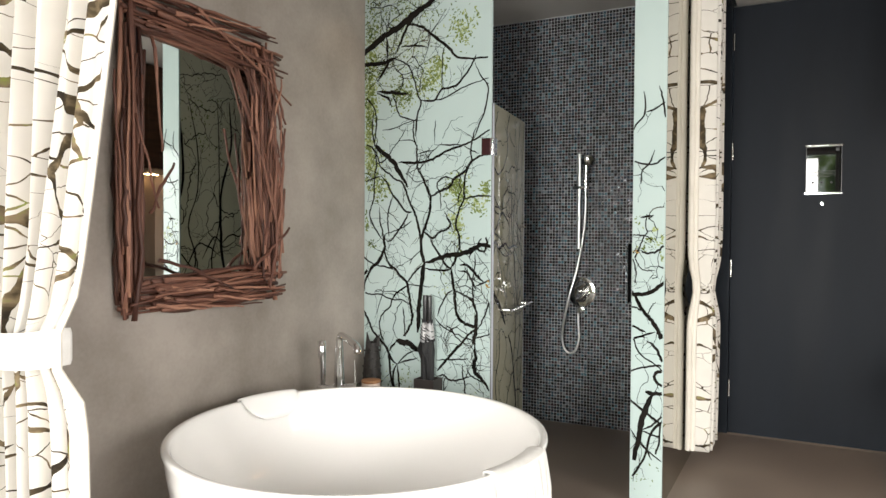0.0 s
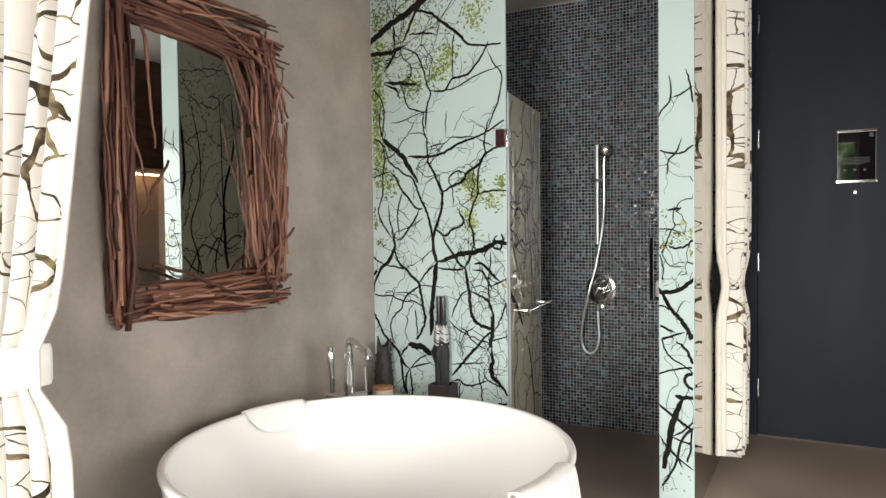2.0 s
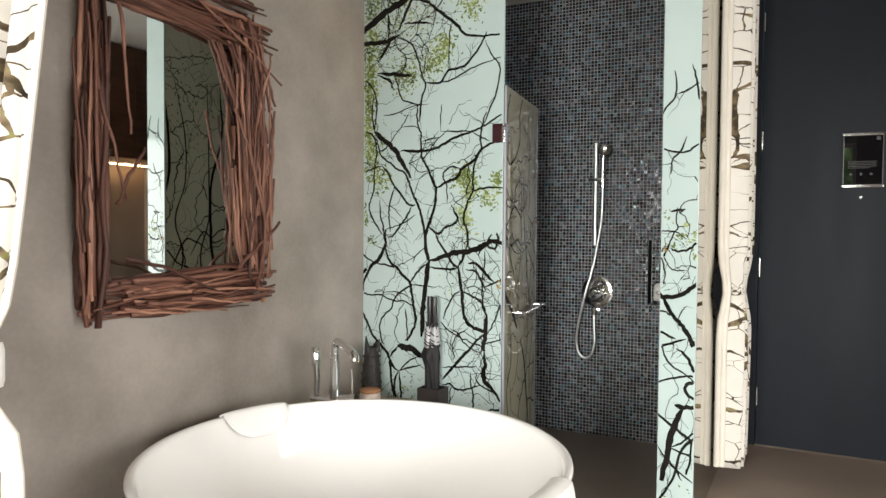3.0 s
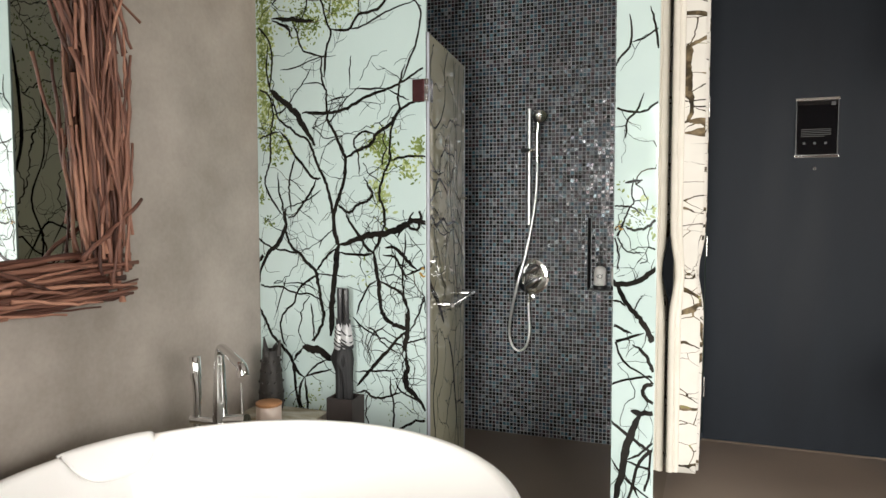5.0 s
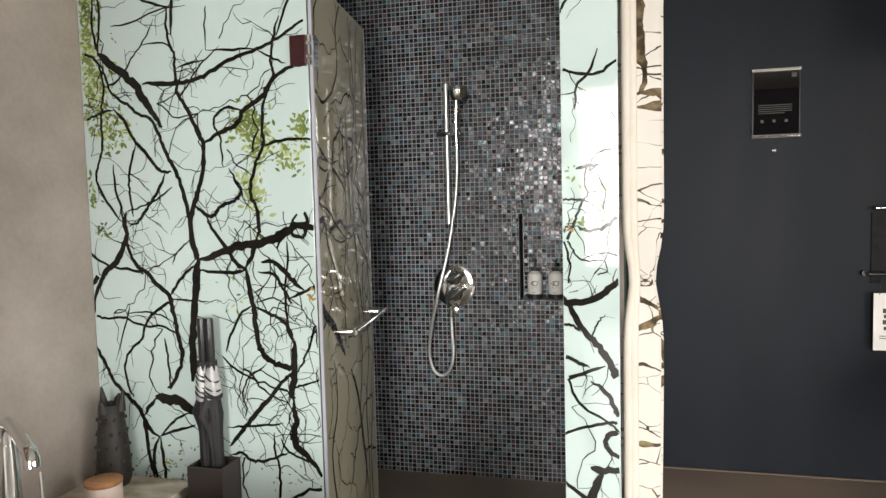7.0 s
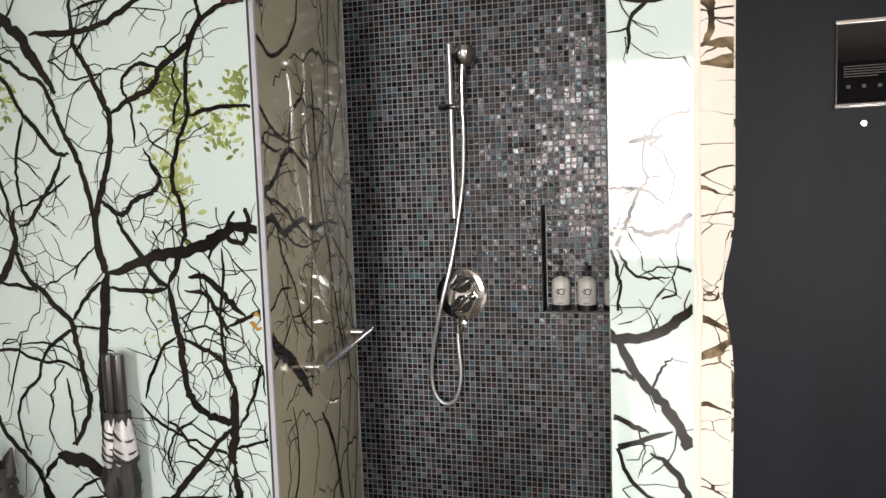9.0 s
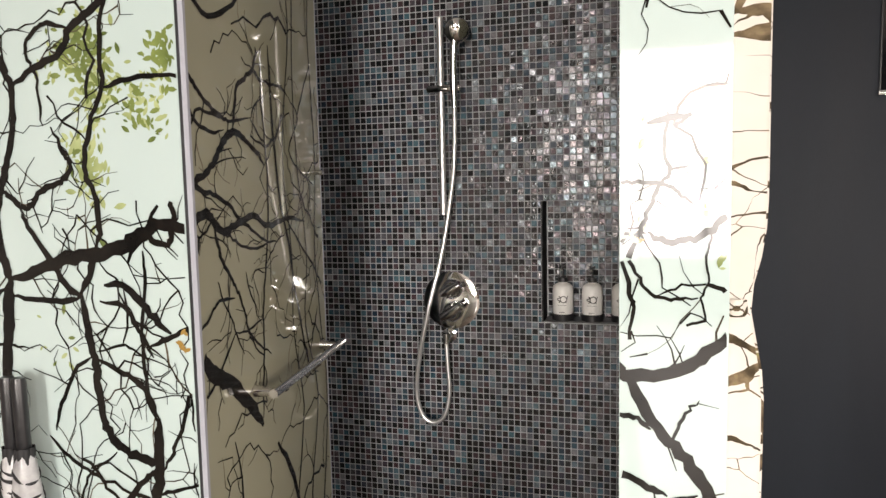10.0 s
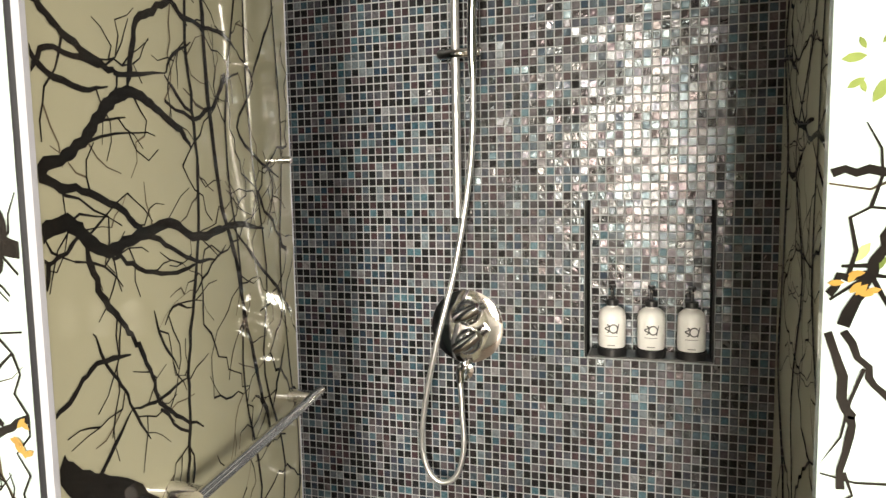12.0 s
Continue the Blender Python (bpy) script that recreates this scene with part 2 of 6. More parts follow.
M_SLATE = surface("honed_slate", (0.012, 0.012, 0.013), (0.024, 0.024, 0.025), 0.8, 20, 120, 0.01, spec=0.15)
M_CURTAIN = cloth_print("branch_print_cloth", (0.66, 0.63, 0.58))
M_LINING = surface("curtain_lining", (0.62, 0.58, 0.51), (0.70, 0.66, 0.59), 0.9, 6, 160, 0.02)
M_OUTSIDE = outside_material()
M_LED_STRIP = plain("warm_led_strip", (1.0, 0.62, 0.30), 0.5, emit=38.0)
M_LED = plain("warm_led", (1.0, 0.62, 0.30), 0.5, emit=11.0)


# ---- builders ----
def part(name, bm, material, parent=None, label="", smooth=False):
    """Links a bmesh as one mesh object, under a thing or a part where a parent is given."""
    me = bpy.data.meshes.new(name)
    bm.to_mesh(me)
    bm.free()
    me.materials.append(material)
    if smooth:
        for f in me.polygons:
            f.use_smooth = True
        me.set_sharp_from_angle(angle=radians(48))
    ob = new(name, me)
    if parent is not None:
        ob.parent = parent
    if label:
        ob["label"] = label
    return ob


def thing(name, label, category, group="", kind=""):
    return tagged(new(name), label, category, group, kind)


def box(bm, x0, x1, y0, y1, z0, z1, bevel=0.0):
    vs = bmesh.ops.create_cube(bm, size=1)["verts"]
    for v in vs:
        v.co = Vector(((x0 + x1) / 2 + v.co.x * (x1 - x0), (y0 + y1) / 2 + v.co.y * (y1 - y0), (z0 + z1) / 2 + v.co.z * (z1 - z0)))
    if bevel:
        es = list({e for v in vs for e in v.link_edges})
        bmesh.ops.bevel(bm, geom=es, offset=bevel, segments=2, affect="EDGES", profile=0.6)
    return bm


def boxed(x0, x1, y0, y1, z0, z1, bevel=0.0):
    return box(bmesh.new(), x0, x1, y0, y1, z0, z1, bevel)


def tube(bm, pts, radii, sides=10, cap=True):
    """A round tube through pts, with a radius for each."""
    pts = [Vector(p) for p in pts]
    rings, up = [], None
    for i, p in enumerate(pts):
        d = (pts[min(i + 1, len(pts) - 1)] - pts[max(i - 1, 0)]).normalized()
        if up is None:
            up = Vector((0, 0, 1)) if abs(d.z) < 0.9 else Vector((1, 0, 0))
        s = d.cross(up).normalized()
        up = s.cross(d).normalized()
        r = radii[i] if hasattr(radii, "__len__") else radii
        rings.append([bm.verts.new(p + (s * math.cos(a) + up * math.sin(a)) * r) for a in (2 * math.pi * k / sides for k in range(sides))])
    for a, b in zip(rings, rings[1:]):
        for k in range(sides):
            bm.faces.new((a[k], a[(k + 1) % sides], b[(k + 1) % sides], b[k]))
    if cap:
        bm.faces.new(rings[0][::-1]), bm.faces.new(rings[-1])
    return bm


def smooth_path(pts, steps=6):
    """Catmull-Rom points through pts."""
    pts = [Vector(p) for p in pts]
    q = [2 * pts[0] - pts[1]] + pts + [2 * pts[-1] - pts[-2]]
    out = []
    for i in range(1, len(q) - 2):
        for k in range(steps):
            t = k / steps
            a, b, c, d = q[i - 1], q[i], q[i + 1], q[i + 2]
            out.append(0.5 * (2 * b + (c - a) * t + (2 * a - 5 * b + 4 * c - d) * t * t + (3 * b - a - 3 * c + d) * t ** 3))
    return out + [pts[-1]]


def lathe(profile, cx, cy, sides=48):
    """A body of revolution round the upright axis at (cx, cy); profile of (radius, height)."""
    bm = bmesh.new()
    rings = []
    for r, z in profile:
        rings.append([bm.verts.new((cx + r * math.cos(a), cy + r * math.sin(a), z)) for a in (2 * math.pi * k / sides for k in range(sides))])
    for a, b in zip(rings, rings[1:]):
        for k in range(sides):
            bm.faces.new((a[k], a[(k + 1) % sides], b[(k + 1) % sides], b[k]))
    bm.faces.new(rings[0][::-1]), bm.faces.new(rings[-1])
    bmesh.ops.recalc_face_normals(bm, faces=bm.faces)
    return bm


def structure(name, bm, material, label, category):
    return tagged(part(name, bm, material), label, category, kind="structure")


def disc_bar(bm, a, b, r, sides=20):
    return tube(bm, [a, b], r, sides)


# ---- large structure ----
T = 0.12
structure("floor", boxed(X_WALL - T, X_EAST + T, Y_BACK - T, Y_DOOR + T, -0.12, 0.0), M_FLOOR, "smooth taupe polished screed floor", "floor")
structure("ceiling", boxed(X_WALL - T, X_EAST + T, Y_BACK - T, Y_DOOR + T, CEIL, CEIL + 0.12), M_CEIL, "plain pale painted ceiling", "ceiling")
structure("wall_west", boxed(X_WALL - T, X_WALL, Y_BACK, Y_DOOR + T, 0, CEIL), M_STUCCO, "mottled grey trowelled plaster wall", "wall")
# back wall with the window opening
x0, x1, z0, z1 = WIN
bm = bmesh.new()
for b in ((X_WALL, x0, 0, CEIL), (x0, x1, 0, z0), (x0, x1, z1, CEIL)):
    box(bm, b[0], b[1], Y_BACK - T, Y_BACK, b[2], b[3])
structure("wall_south", bm, M_STUCCO, "grey plaster wall round the garden window", "wall")
bm = bmesh.new()
for b in ((x1, FILL_WIN[0], 0, CEIL), (FILL_WIN[1], X_EAST, 0, CEIL), (FILL_WIN[0], FILL_WIN[1], 0, FILL_WIN[2]), (FILL_WIN[0], FILL_WIN[1], FILL_WIN[3], CEIL)):
    box(bm, b[0], b[1], Y_BACK - T, Y_BACK, b[2], b[3])
structure("wall_south_panelling", bm, M_WALNUT, "dark walnut panelling beside the window", "wall")
win = tagged(new("window_1"), "wide white framed window onto a green garden", "window", kind="structure")
part("window_sill", boxed(x0 - 0.03, x1 + 0.03, Y_BACK - 0.10, Y_BACK + 0.03, z0 - 0.03, z0 - 0.002, 0.004), M_FRAME, win)
bm = bmesh.new()
for a in (x0 + 0.03, x1 - 0.03, x0 + 0.62, x0 + 1.22):
    box(bm, a - 0.025, a + 0.025, Y_BACK - 0.09, Y_BACK - 0.03, z0 + 0.06, z1 - 0.06)
for a in (z0 + 0.03, z1 - 0.03):
    box(bm, x0 + 0.004, x1 - 0.004, Y_BACK - 0.09, Y_BACK - 0.03, a - 0.03, a + 0.03)
part("window_frame", bm, M_FRAME, win)
# frame round the added opening that the south fill lamp shines through
win = tagged(new("fill_window"), "added white framed opening for the unseen south fill lamp", "window", kind="structure")
bm = bmesh.new()
for a in (FILL_WIN[0] + 0.03, FILL_WIN[1] - 0.03):
    box(bm, a - 0.025, a + 0.025, Y_BACK - 0.09, Y_BACK - 0.03, FILL_WIN[2] + 0.06, FILL_WIN[3] - 0.06)
for a in (FILL_WIN[2] + 0.03, FILL_WIN[3] - 0.03):
    box(bm, FILL_WIN[0] + 0.004, FILL_WIN[1] - 0.004, Y_BACK - 0.09, Y_BACK - 0.03, a - 0.03, a + 0.03)
part("window_frame", bm, M_FRAME, win)
structure("backdrop", boxed(-12, 14, -14.1, -14, -2, 9), M_OUTSIDE, "blurred green garden trees under pale sky", "backdrop")
# door wall, right of and beside the door
DX0, DX1 = -0.463, 0.592
structure("wall_north", boxed(X_WALL, X_SIDE + 0.01, Y_TILE + 0.115, Y_DOOR + T, 0, CEIL), M_STUCCO, "wall behind the mosaic", "wall")
structure("wall_north_jamb", boxed(X_SIDE + 0.020, DX0 - 0.004, Y_DOOR - 0.01, Y_DOOR + T, 0, CEIL), M_DOOR, "slate painted wall strip beside the door", "wall")
structure("wall_north_end", boxed(DX1 + 0.03, X_RIGHT, Y_DOOR, Y_DOOR + T, 0, CEIL), M_BEIGE, "beige wall beside the entrance door", "wall")
# the gap in this wall is added, out of view, for the east fill lamp
bm = bmesh.new()
box(bm, X_RIGHT, X_EAST + T, 3.74, Y_DOOR + T, 0, CEIL)
box(bm, X_EAST, X_EAST + T, 2.3, 3.74, 0, CEIL)
box(bm, X_EAST, X_EAST + T, Y_BACK, -1.6, 0, CEIL)
box(bm, X_EAST, X_EAST + T, -1.6, 2.3, 2.6, CEIL)
structure("wall_east", bm, M_BEIGE, "beige plaster wall with an added unseen opening for fill light", "wall")
# made-up pale wall behind the east lamp, never in view
structure("wall_outside", boxed(X_EAST + 1.6, X_EAST + 1.7, -5, 5, -0.1, 3.0), M_FRAME, "added pale wall beyond the unseen east opening", "wall")
structure("ground", boxed(-60, 60, -60, 60, -0.5, -0.2), surface("garden_lawn", (0.04, 0.07, 0.02), (0.08, 0.11, 0.04), 0.9, 3), "garden ground outside", "ground")

# ---- printed branches ----
class Print:
    """Flat printed branches and leaves on a panel; place(u, v, lift) gives the point on the panel's face."""

    def __init__(self, place, u0, u1, v0, v1, seed):
        self.place, self.u0, self.u1, self.v0, self.v1 = place, u0, u1, v0, v1
        self.rng = random.Random(seed)
        self.mesh = {"dark": bmesh.new(), "brown": bmesh.new(), "leaf": bmesh.new(), "pale": bmesh.new(), "ochre": bmesh.new()}
        self.lift = {"leaf": 0.0006, "pale": 0.0004, "brown": 0.0008, "dark": 0.0012, "ochre": 0.0020}
        self.count = 0

    def inside(self, p, m=0.0):
        return self.u0 + m <= p[0] <= self.u1 - m and self.v0 + m <= p[1] <= self.v1 - m

    def clamp(self, u, v):
        return min(max(u, self.u0), self.u1), min(max(v, self.v0), self.v1)

    def ribbon(self, pts, w0, w1, key, wide=None):
        bm = self.mesh[key]
        self.count += 1
        lift = self.lift[key] + (self.count % 60) * 0.000004
        n, prev = len(pts), None
        for i, p in enumerate(pts):
            a, b = pts[max(i - 1, 0)], pts[min(i + 1, n - 1)]
            d = Vector((b[0] - a[0], b[1] - a[1]))
            if d.length < 1e-6:
                continue
            d.normalize()
            w = (w0 + (w1 - w0) * i / max(n - 1, 1)) * (0.75 + 0.5 * self.rng.random()) if wide is None else wide[i] * (0.86 + 0.28 * self.rng.random())
            row = [bm.verts.new(self.place(*self.clamp(p[0] - d.y * s * w, p[1] + d.x * s * w), lift)) for s in (1, -1)]
            if prev and self.inside(p, -0.005):
                bm.faces.new((prev[0], prev[1], row[1], row[0]))
            prev = row

    def leaf(self, u, v, size, ang, key):
        bm = self.mesh[key]
        self.count += 1
        lift = self.lift[key] + (self.count % 90) * 0.000003
        ring = []
        for a, r in ((0, 1), (0.7, 0.55), (1.6, 0.38), (2.5, 0.5), (math.pi, 0.9), (3.8, 0.5), (4.7, 0.38), (5.6, 0.55)):
            x, y = math.cos(a) * r * size, math.sin(a) * r * size
            ring.append(bm.verts.new(self.place(*self.clamp(u + x * math.cos(ang) - y * math.sin(ang), v + x * math.sin(ang) + y * math.cos(ang)), lift)))
        if self.inside((u, v), size * 0.5):
            bm.faces.new(ring)

    def grow(self, u, v, ang, length, w, depth):
        """A crooked twig that keeps its heading on the whole and throws off side twigs."""
        g = self.rng
        home, pts = ang, [(u, v)]
        n = max(3, int(length / 0.022))
        for i in range(n):
            ang += g.uniform(-0.5, 0.5) + (home - ang) * 0.16
            if g.random() < 0.20:
                ang += g.choice((-0.9, 0.9))
                home += g.uniform(-0.6, 0.6)
            step = g.uniform(0.014, 0.030)
            u, v = u + math.cos(ang) * step, v + math.sin(ang) * step
            pts.append((u, v))
            if not self.inside((u, v), -0.01):
                break
            if depth > 0 and g.random() < 0.24:
                side = g.choice((-1, 1))
                self.grow(u, v, ang + side * g.uniform(0.5, 1.15), length * g.uniform(0.25, 0.6), max(w * (1 - 0.5 * i / n) * 0.66, 0.0014), depth - 1)
        self.ribbon(pts, w, w * 0.45, "dark" if g.random() < 0.82 else "brown")

    def web(self, u0, u1, v0, v1, gap, w, keep):
        """Crooked twigs that meet and fork: near points joined where no third point lies between them."""
        g, pts = self.rng, []
        for _ in range(int(14 * (u1 - u0) * (v1 - v0) / gap ** 2)):
            q = (g.uniform(u0, u1), g.uniform(v0, v1))
            if all((q[0] - b[0]) ** 2 + ((q[1] - b[1]) * 0.8) ** 2 > gap ** 2 for b in pts):
                pts.append(q)
        far = lambda a, b: math.hypot(a[0] - b[0], a[1] - b[1])
        for i, a in enumerate(pts):
            for b in pts[i + 1:]:
                d = far(a, b)
                if d > 3 * gap or g.random() > keep or any(max(far(a, c), far(b, c)) < 0.97 * d for c in pts if c is not a and c is not b):
                    continue
                n = max(3, int(d / 0.02))
                bow, path = g.uniform(-0.22, 0.22), []
                for k in range(n + 1):
                    f = k / n
                    e = bow * math.sin(math.pi * f) + (g.uniform(-0.055, 0.055) if 0 < k < n else 0)
                    path.append((a[0] + (b[0] - a[0]) * f - (b[1] - a[1]) * e, a[1] + (b[1] - a[1]) * f + (b[0] - a[0]) * e))
                t = w * g.uniform(0.55, 1.0) * (1.8 if g.random() < 0.22 else 1.0)
                self.ribbon(path, t, t * g.uniform(0.6, 1.0), "dark" if g.random() < 0.85 else "brown")
                if g.random() < 0.35:
                    k = g.randrange(1, n)
                    self.grow(*path[k], g.uniform(0, 6.28), g.uniform(0.03, 0.10), t * 0.6, 0)

    def limb(self, w0, wm, w1, pts, twigs=0.12):
        """A crooked limb through pts, its width (mm) given at the start, the middle and the end; bark streaks and side twigs follow it."""
        g = self.rng
        path = [(p.x, p.y) for p in smooth_path([(a, b, 0) for a, b in pts], 4)]
        n = len(path) - 1
        wide = []
        for i in range(n + 1):
            f = i / n
            w = w0 + (wm - w0) * 2 * f if f < 0.5 else wm + (w1 - wm) * (2 * f - 1)
            wide.append(0.00064 * w + 0.0002)
        for end, step in ((0, 1), (n, -1)):              # free ends run out thin
            if n > 4 and self.inside(path[end], 0.03):
                for k, f in ((0, 0.35), (1, 0.6), (2, 0.85)):
                    wide[end + k * step] *= f
        rough = [(a + g.gauss(0, 0.0012 + 0.06 * w), b + g.gauss(0, 0.0012 + 0.06 * w)) for (a, b), w in zip(path, wide)]
        self.ribbon(rough, 0, 0, "dark", wide)
        if max(wide) > 0.0042:
            for k in range(0, n - 3, 3):
                if g.random() < 0.6:
                    o = g.uniform(-0.4, 0.5) * wide[k]
                    self.ribbon([(a + o, b + o) for a, b in rough[k:k + g.randrange(3, 6)]], wide[k] * 0.10, wide[k] * g.uniform(0.10, 0.35), "brown")
        for i in range(2, n):
            if g.random() < twigs:
                d = math.atan2(path[i + 1][1] - path[i - 1][1], path[i + 1][0] - path[i - 1][0])
                self.grow(*path[i], d + g.choice((-1, 1)) * g.uniform(0.5, 1.2), g.uniform(0.03, 0.17), min(wide[i] * 0.5, g.uniform(0.0012, 0.0022)), 1)

    def leaves(self, u, v, su, sv, count, size, pale=0.4):
        g = self.rng
        for _ in range(int(count * 2.9)):
            self.leaf(g.gauss(u, su), g.gauss(v, sv), 0.95 * size * g.uniform(0.45, 1.25), g.uniform(0, 6.28), "pale" if g.random() < pale else "leaf")

    def done(self, parent):
        names = {"dark": ("printed_branches", M_INK), "brown": ("printed_twigs", M_INK_BROWN), "leaf": ("printed_leaves", M_LEAF),
                 "pale": ("printed_pale_leaves", M_LEAF_PALE), "ochre": ("printed_lichen", M_OCHRE)}
        for key, bm in self.mesh.items():
            if len(bm.faces):
                part(names[key][0], bm, names[key][1], parent)
            else:
                bm.free()


# limbs of the printed trees: width in mm at the start, middle and end, and the bends (across, height)
LIMBS_WIDE_A = [
    (26.7, 30.0, 20.0, [(-2.33, 2.348), (-2.24, 2.401), (-2.163, 2.444), (-2.088, 2.474), (-2.025, 2.512), (-1.959, 2.548), (-1.898, 2.575), (-1.859, 2.602)]),
    (9.6, 12.8, 6.4, [(-2.088, 2.484), (-1.997, 2.476), (-1.926, 2.447), (-1.874, 2.402), (-1.805, 2.35), (-1.755, 2.303), (-1.715, 2.262), (-1.622, 2.247), (-1.537, 2.245)]),
    (16.7, 16.7, 13.4, [(-2.332, 2.284), (-2.224, 2.28), (-2.141, 2.292), (-2.103, 2.309)]),
    (13.3, 13.3, 10.0, [(-2.148, 2.293), (-2.187, 2.234), (-2.234, 2.175)]),
    (10.0, 10.0, 10.0, [(-2.171, 2.439), (-2.165, 2.359), (-2.167, 2.279)]),
    (13.2, 13.2, 9.9, [(-1.959, 2.548), (-2.026, 2.481), (-2.064, 2.408), (-2.11, 2.32)]),
]
LIMBS_WIDE_B = [
    (6.5, 6.5, 9.7, [(-2.14, 2.308), (-2.056, 2.272), (-2.013, 2.229), (-1.986, 2.163), (-1.963, 2.082), (-1.942, 2.033), (-1.965, 1.973), (-1.97, 1.927), (-1.975, 1.849)]),
    (9.4, 9.4, 6.3, [(-1.942, 2.049), (-1.864, 2.041), (-1.811, 2.097), (-1.725, 2.109), (-1.674, 2.157), (-1.622, 2.226), (-1.605, 2.268)]),
    (6.2, 6.2, 3.1, [(-1.864, 2.041), (-1.795, 2.049), (-1.709, 2.086), (-1.625, 2.113), (-1.532, 2.135)]),
    (4.8, 4.8, 4.8, [(-1.811, 2.097), (-1.809, 2.204), (-1.807, 2.295), (-1.788, 2.338)]),
    (4.6, 6.1, 6.1, [(-1.612, 2.225), (-1.575, 2.146), (-1.536, 2.097), (-1.538, 2.023), (-1.556, 1.95), (-1.59, 1.879), (-1.614, 1.821)]),
    (6.5, 6.5, 6.5, [(-1.966, 1.936), (-2.045, 1.956), (-2.089, 1.985), (-2.109, 2.05), (-2.127, 2.1)]),
]
LIMBS_WIDE_C = [
    (13.1, 13.1, 6.6, [(-2.236, 2.121), (-2.153, 2.109), (-2.06, 2.093), (-2.024, 2.095)]),
    (9.9, 9.9, 6.6, [(-2.236, 2.111), (-2.154, 2.071), (-2.136, 2.021)]),
    (6.6, 6.6, 6.6, [(-2.306, 2.086), (-2.268, 2.05), (-2.239, 1.983), (-2.242, 1.886), (-2.255, 1.806)]),
    (4.8, 4.8, 3.2, [(-2.196, 1.898), (-2.121, 1.902), (-2.028, 1.932), (-1.92, 1.938)]),
    (3.2, 3.2, 3.2, [(-1.784, 2.535), (-1.837, 2.468), (-1.885, 2.398), (-1.904, 2.323), (-1.937, 2.25)]),
    (9.8, 9.8, 6.5, [(-2.072, 2.362), (-1.982, 2.356), (-1.903, 2.339)]),
    (19.2, 21.3, 8.5, [(-2.247, 1.816), (-2.213, 1.783), (-2.166, 1.747), (-2.118, 1.705), (-2.093, 1.665), (-2.06, 1.619), (-2.041, 1.592), (-2.027, 1.564)]),
]
LIMBS_WIDE_D = [
    (12.0, 10.0, 6.0, [(-2.089, 1.707), (-2.015, 1.703), (-1.952, 1.702), (-1.909, 1.706), (-1.867, 1.719), (-1.814, 1.742), (-1.761, 1.765), (-1.71, 1.777), (-1.648, 1.797), (-1.598, 1.818), (-1.557, 1.841), (-1.526, 1.861)]),
    (6.1, 10.2, 16.4, [(-1.986, 1.945), (-1.991, 1.89), (-1.987, 1.834), (-1.969, 1.796), (-1.969, 1.749), (-1.964, 1.702), (-1.963, 1.669), (-1.94, 1.635), (-1.922, 1.597), (-1.901, 1.549), (-1.88, 1.506), (-1.88, 1.454), (-1.892, 1.398), (-1.909, 1.351), (-1.924, 1.314), (-1.936, 1.267), (-1.937, 1.21), (-1.926, 1.161), (-1.917, 1.142)]),
]
LIMBS_WIDE_E = [
    (9.8, 11.7, 7.8, [(-1.88, 1.506), (-1.83, 1.535), (-1.781, 1.55), (-1.745, 1.579), (-1.739, 1.602), (-1.701, 1.624), (-1.665, 1.643), (-1.643, 1.674), (-1.626, 1.694), (-1.595, 1.715), (-1.565, 1.725), (-1.516, 1.73)]),
    (7.9, 6.0, 4.0, [(-1.742, 1.606), (-1.783, 1.615), (-1.814, 1.608), (-1.836, 1.582), (-1.834, 1.554), (-1.82, 1.525), (-1.816, 1.478), (-1.811, 1.431)]),
    (5.8, 7.8, 9.7, [(-1.603, 1.881), (-1.62, 1.829), (-1.629, 1.785), (-1.635, 1.74), (-1.625, 1.712), (-1.636, 1.686), (-1.657, 1.642), (-1.669, 1.598), (-1.671, 1.534), (-1.67, 1.493), (-1.698, 1.443), (-1.714, 1.389), (-1.723, 1.343), (-1.704, 1.304), (-1.698, 1.239), (-1.705, 1.202)]),
    (9.5, 7.6, 5.7, [(-1.67, 1.493), (-1.619, 1.505), (-1.57, 1.509), (-1.511, 1.505)]),
]
LIMBS_WIDE_F = [
    (5.8, 5.8, 3.9, [(-1.679, 1.784), (-1.622, 1.752), (-1.584, 1.736)]),
    (4.1, 6.2, 4.1, [(-1.965, 1.747), (-1.915, 1.76), (-1.859, 1.766)]),
    (4.0, 6.0, 6.0, [(-1.855, 1.795), (-1.759, 1.791), (-1.679, 1.787)]),
    (4.1, 4.1, 4.1, [(-1.848, 1.932), (-1.853, 1.896), (-1.855, 1.795)]),
    (4.1, 4.1, 4.1, [(-1.809, 1.806), (-1.886, 1.743), (-1.927, 1.69), (-1.96, 1.646)]),
    (6.7, 6.7, 6.7, [(-2.257, 2.01), (-2.266, 1.916), (-2.257, 1.849), (-2.244, 1.8)]),
    (6.3, 8.4, 12.6, [(-2.245, 1.791), (-2.228, 1.742), (-2.21, 1.693), (-2.18, 1.662), (-2.149, 1.645), (-2.108, 1.613), (-2.067, 1.597), (-2.039, 1.548), (-2.021, 1.5), (-2.003, 1.461), (-1.985, 1.431), (-1.967, 1.383), (-1.951, 1.325), (-1.941, 1.267)]),
]
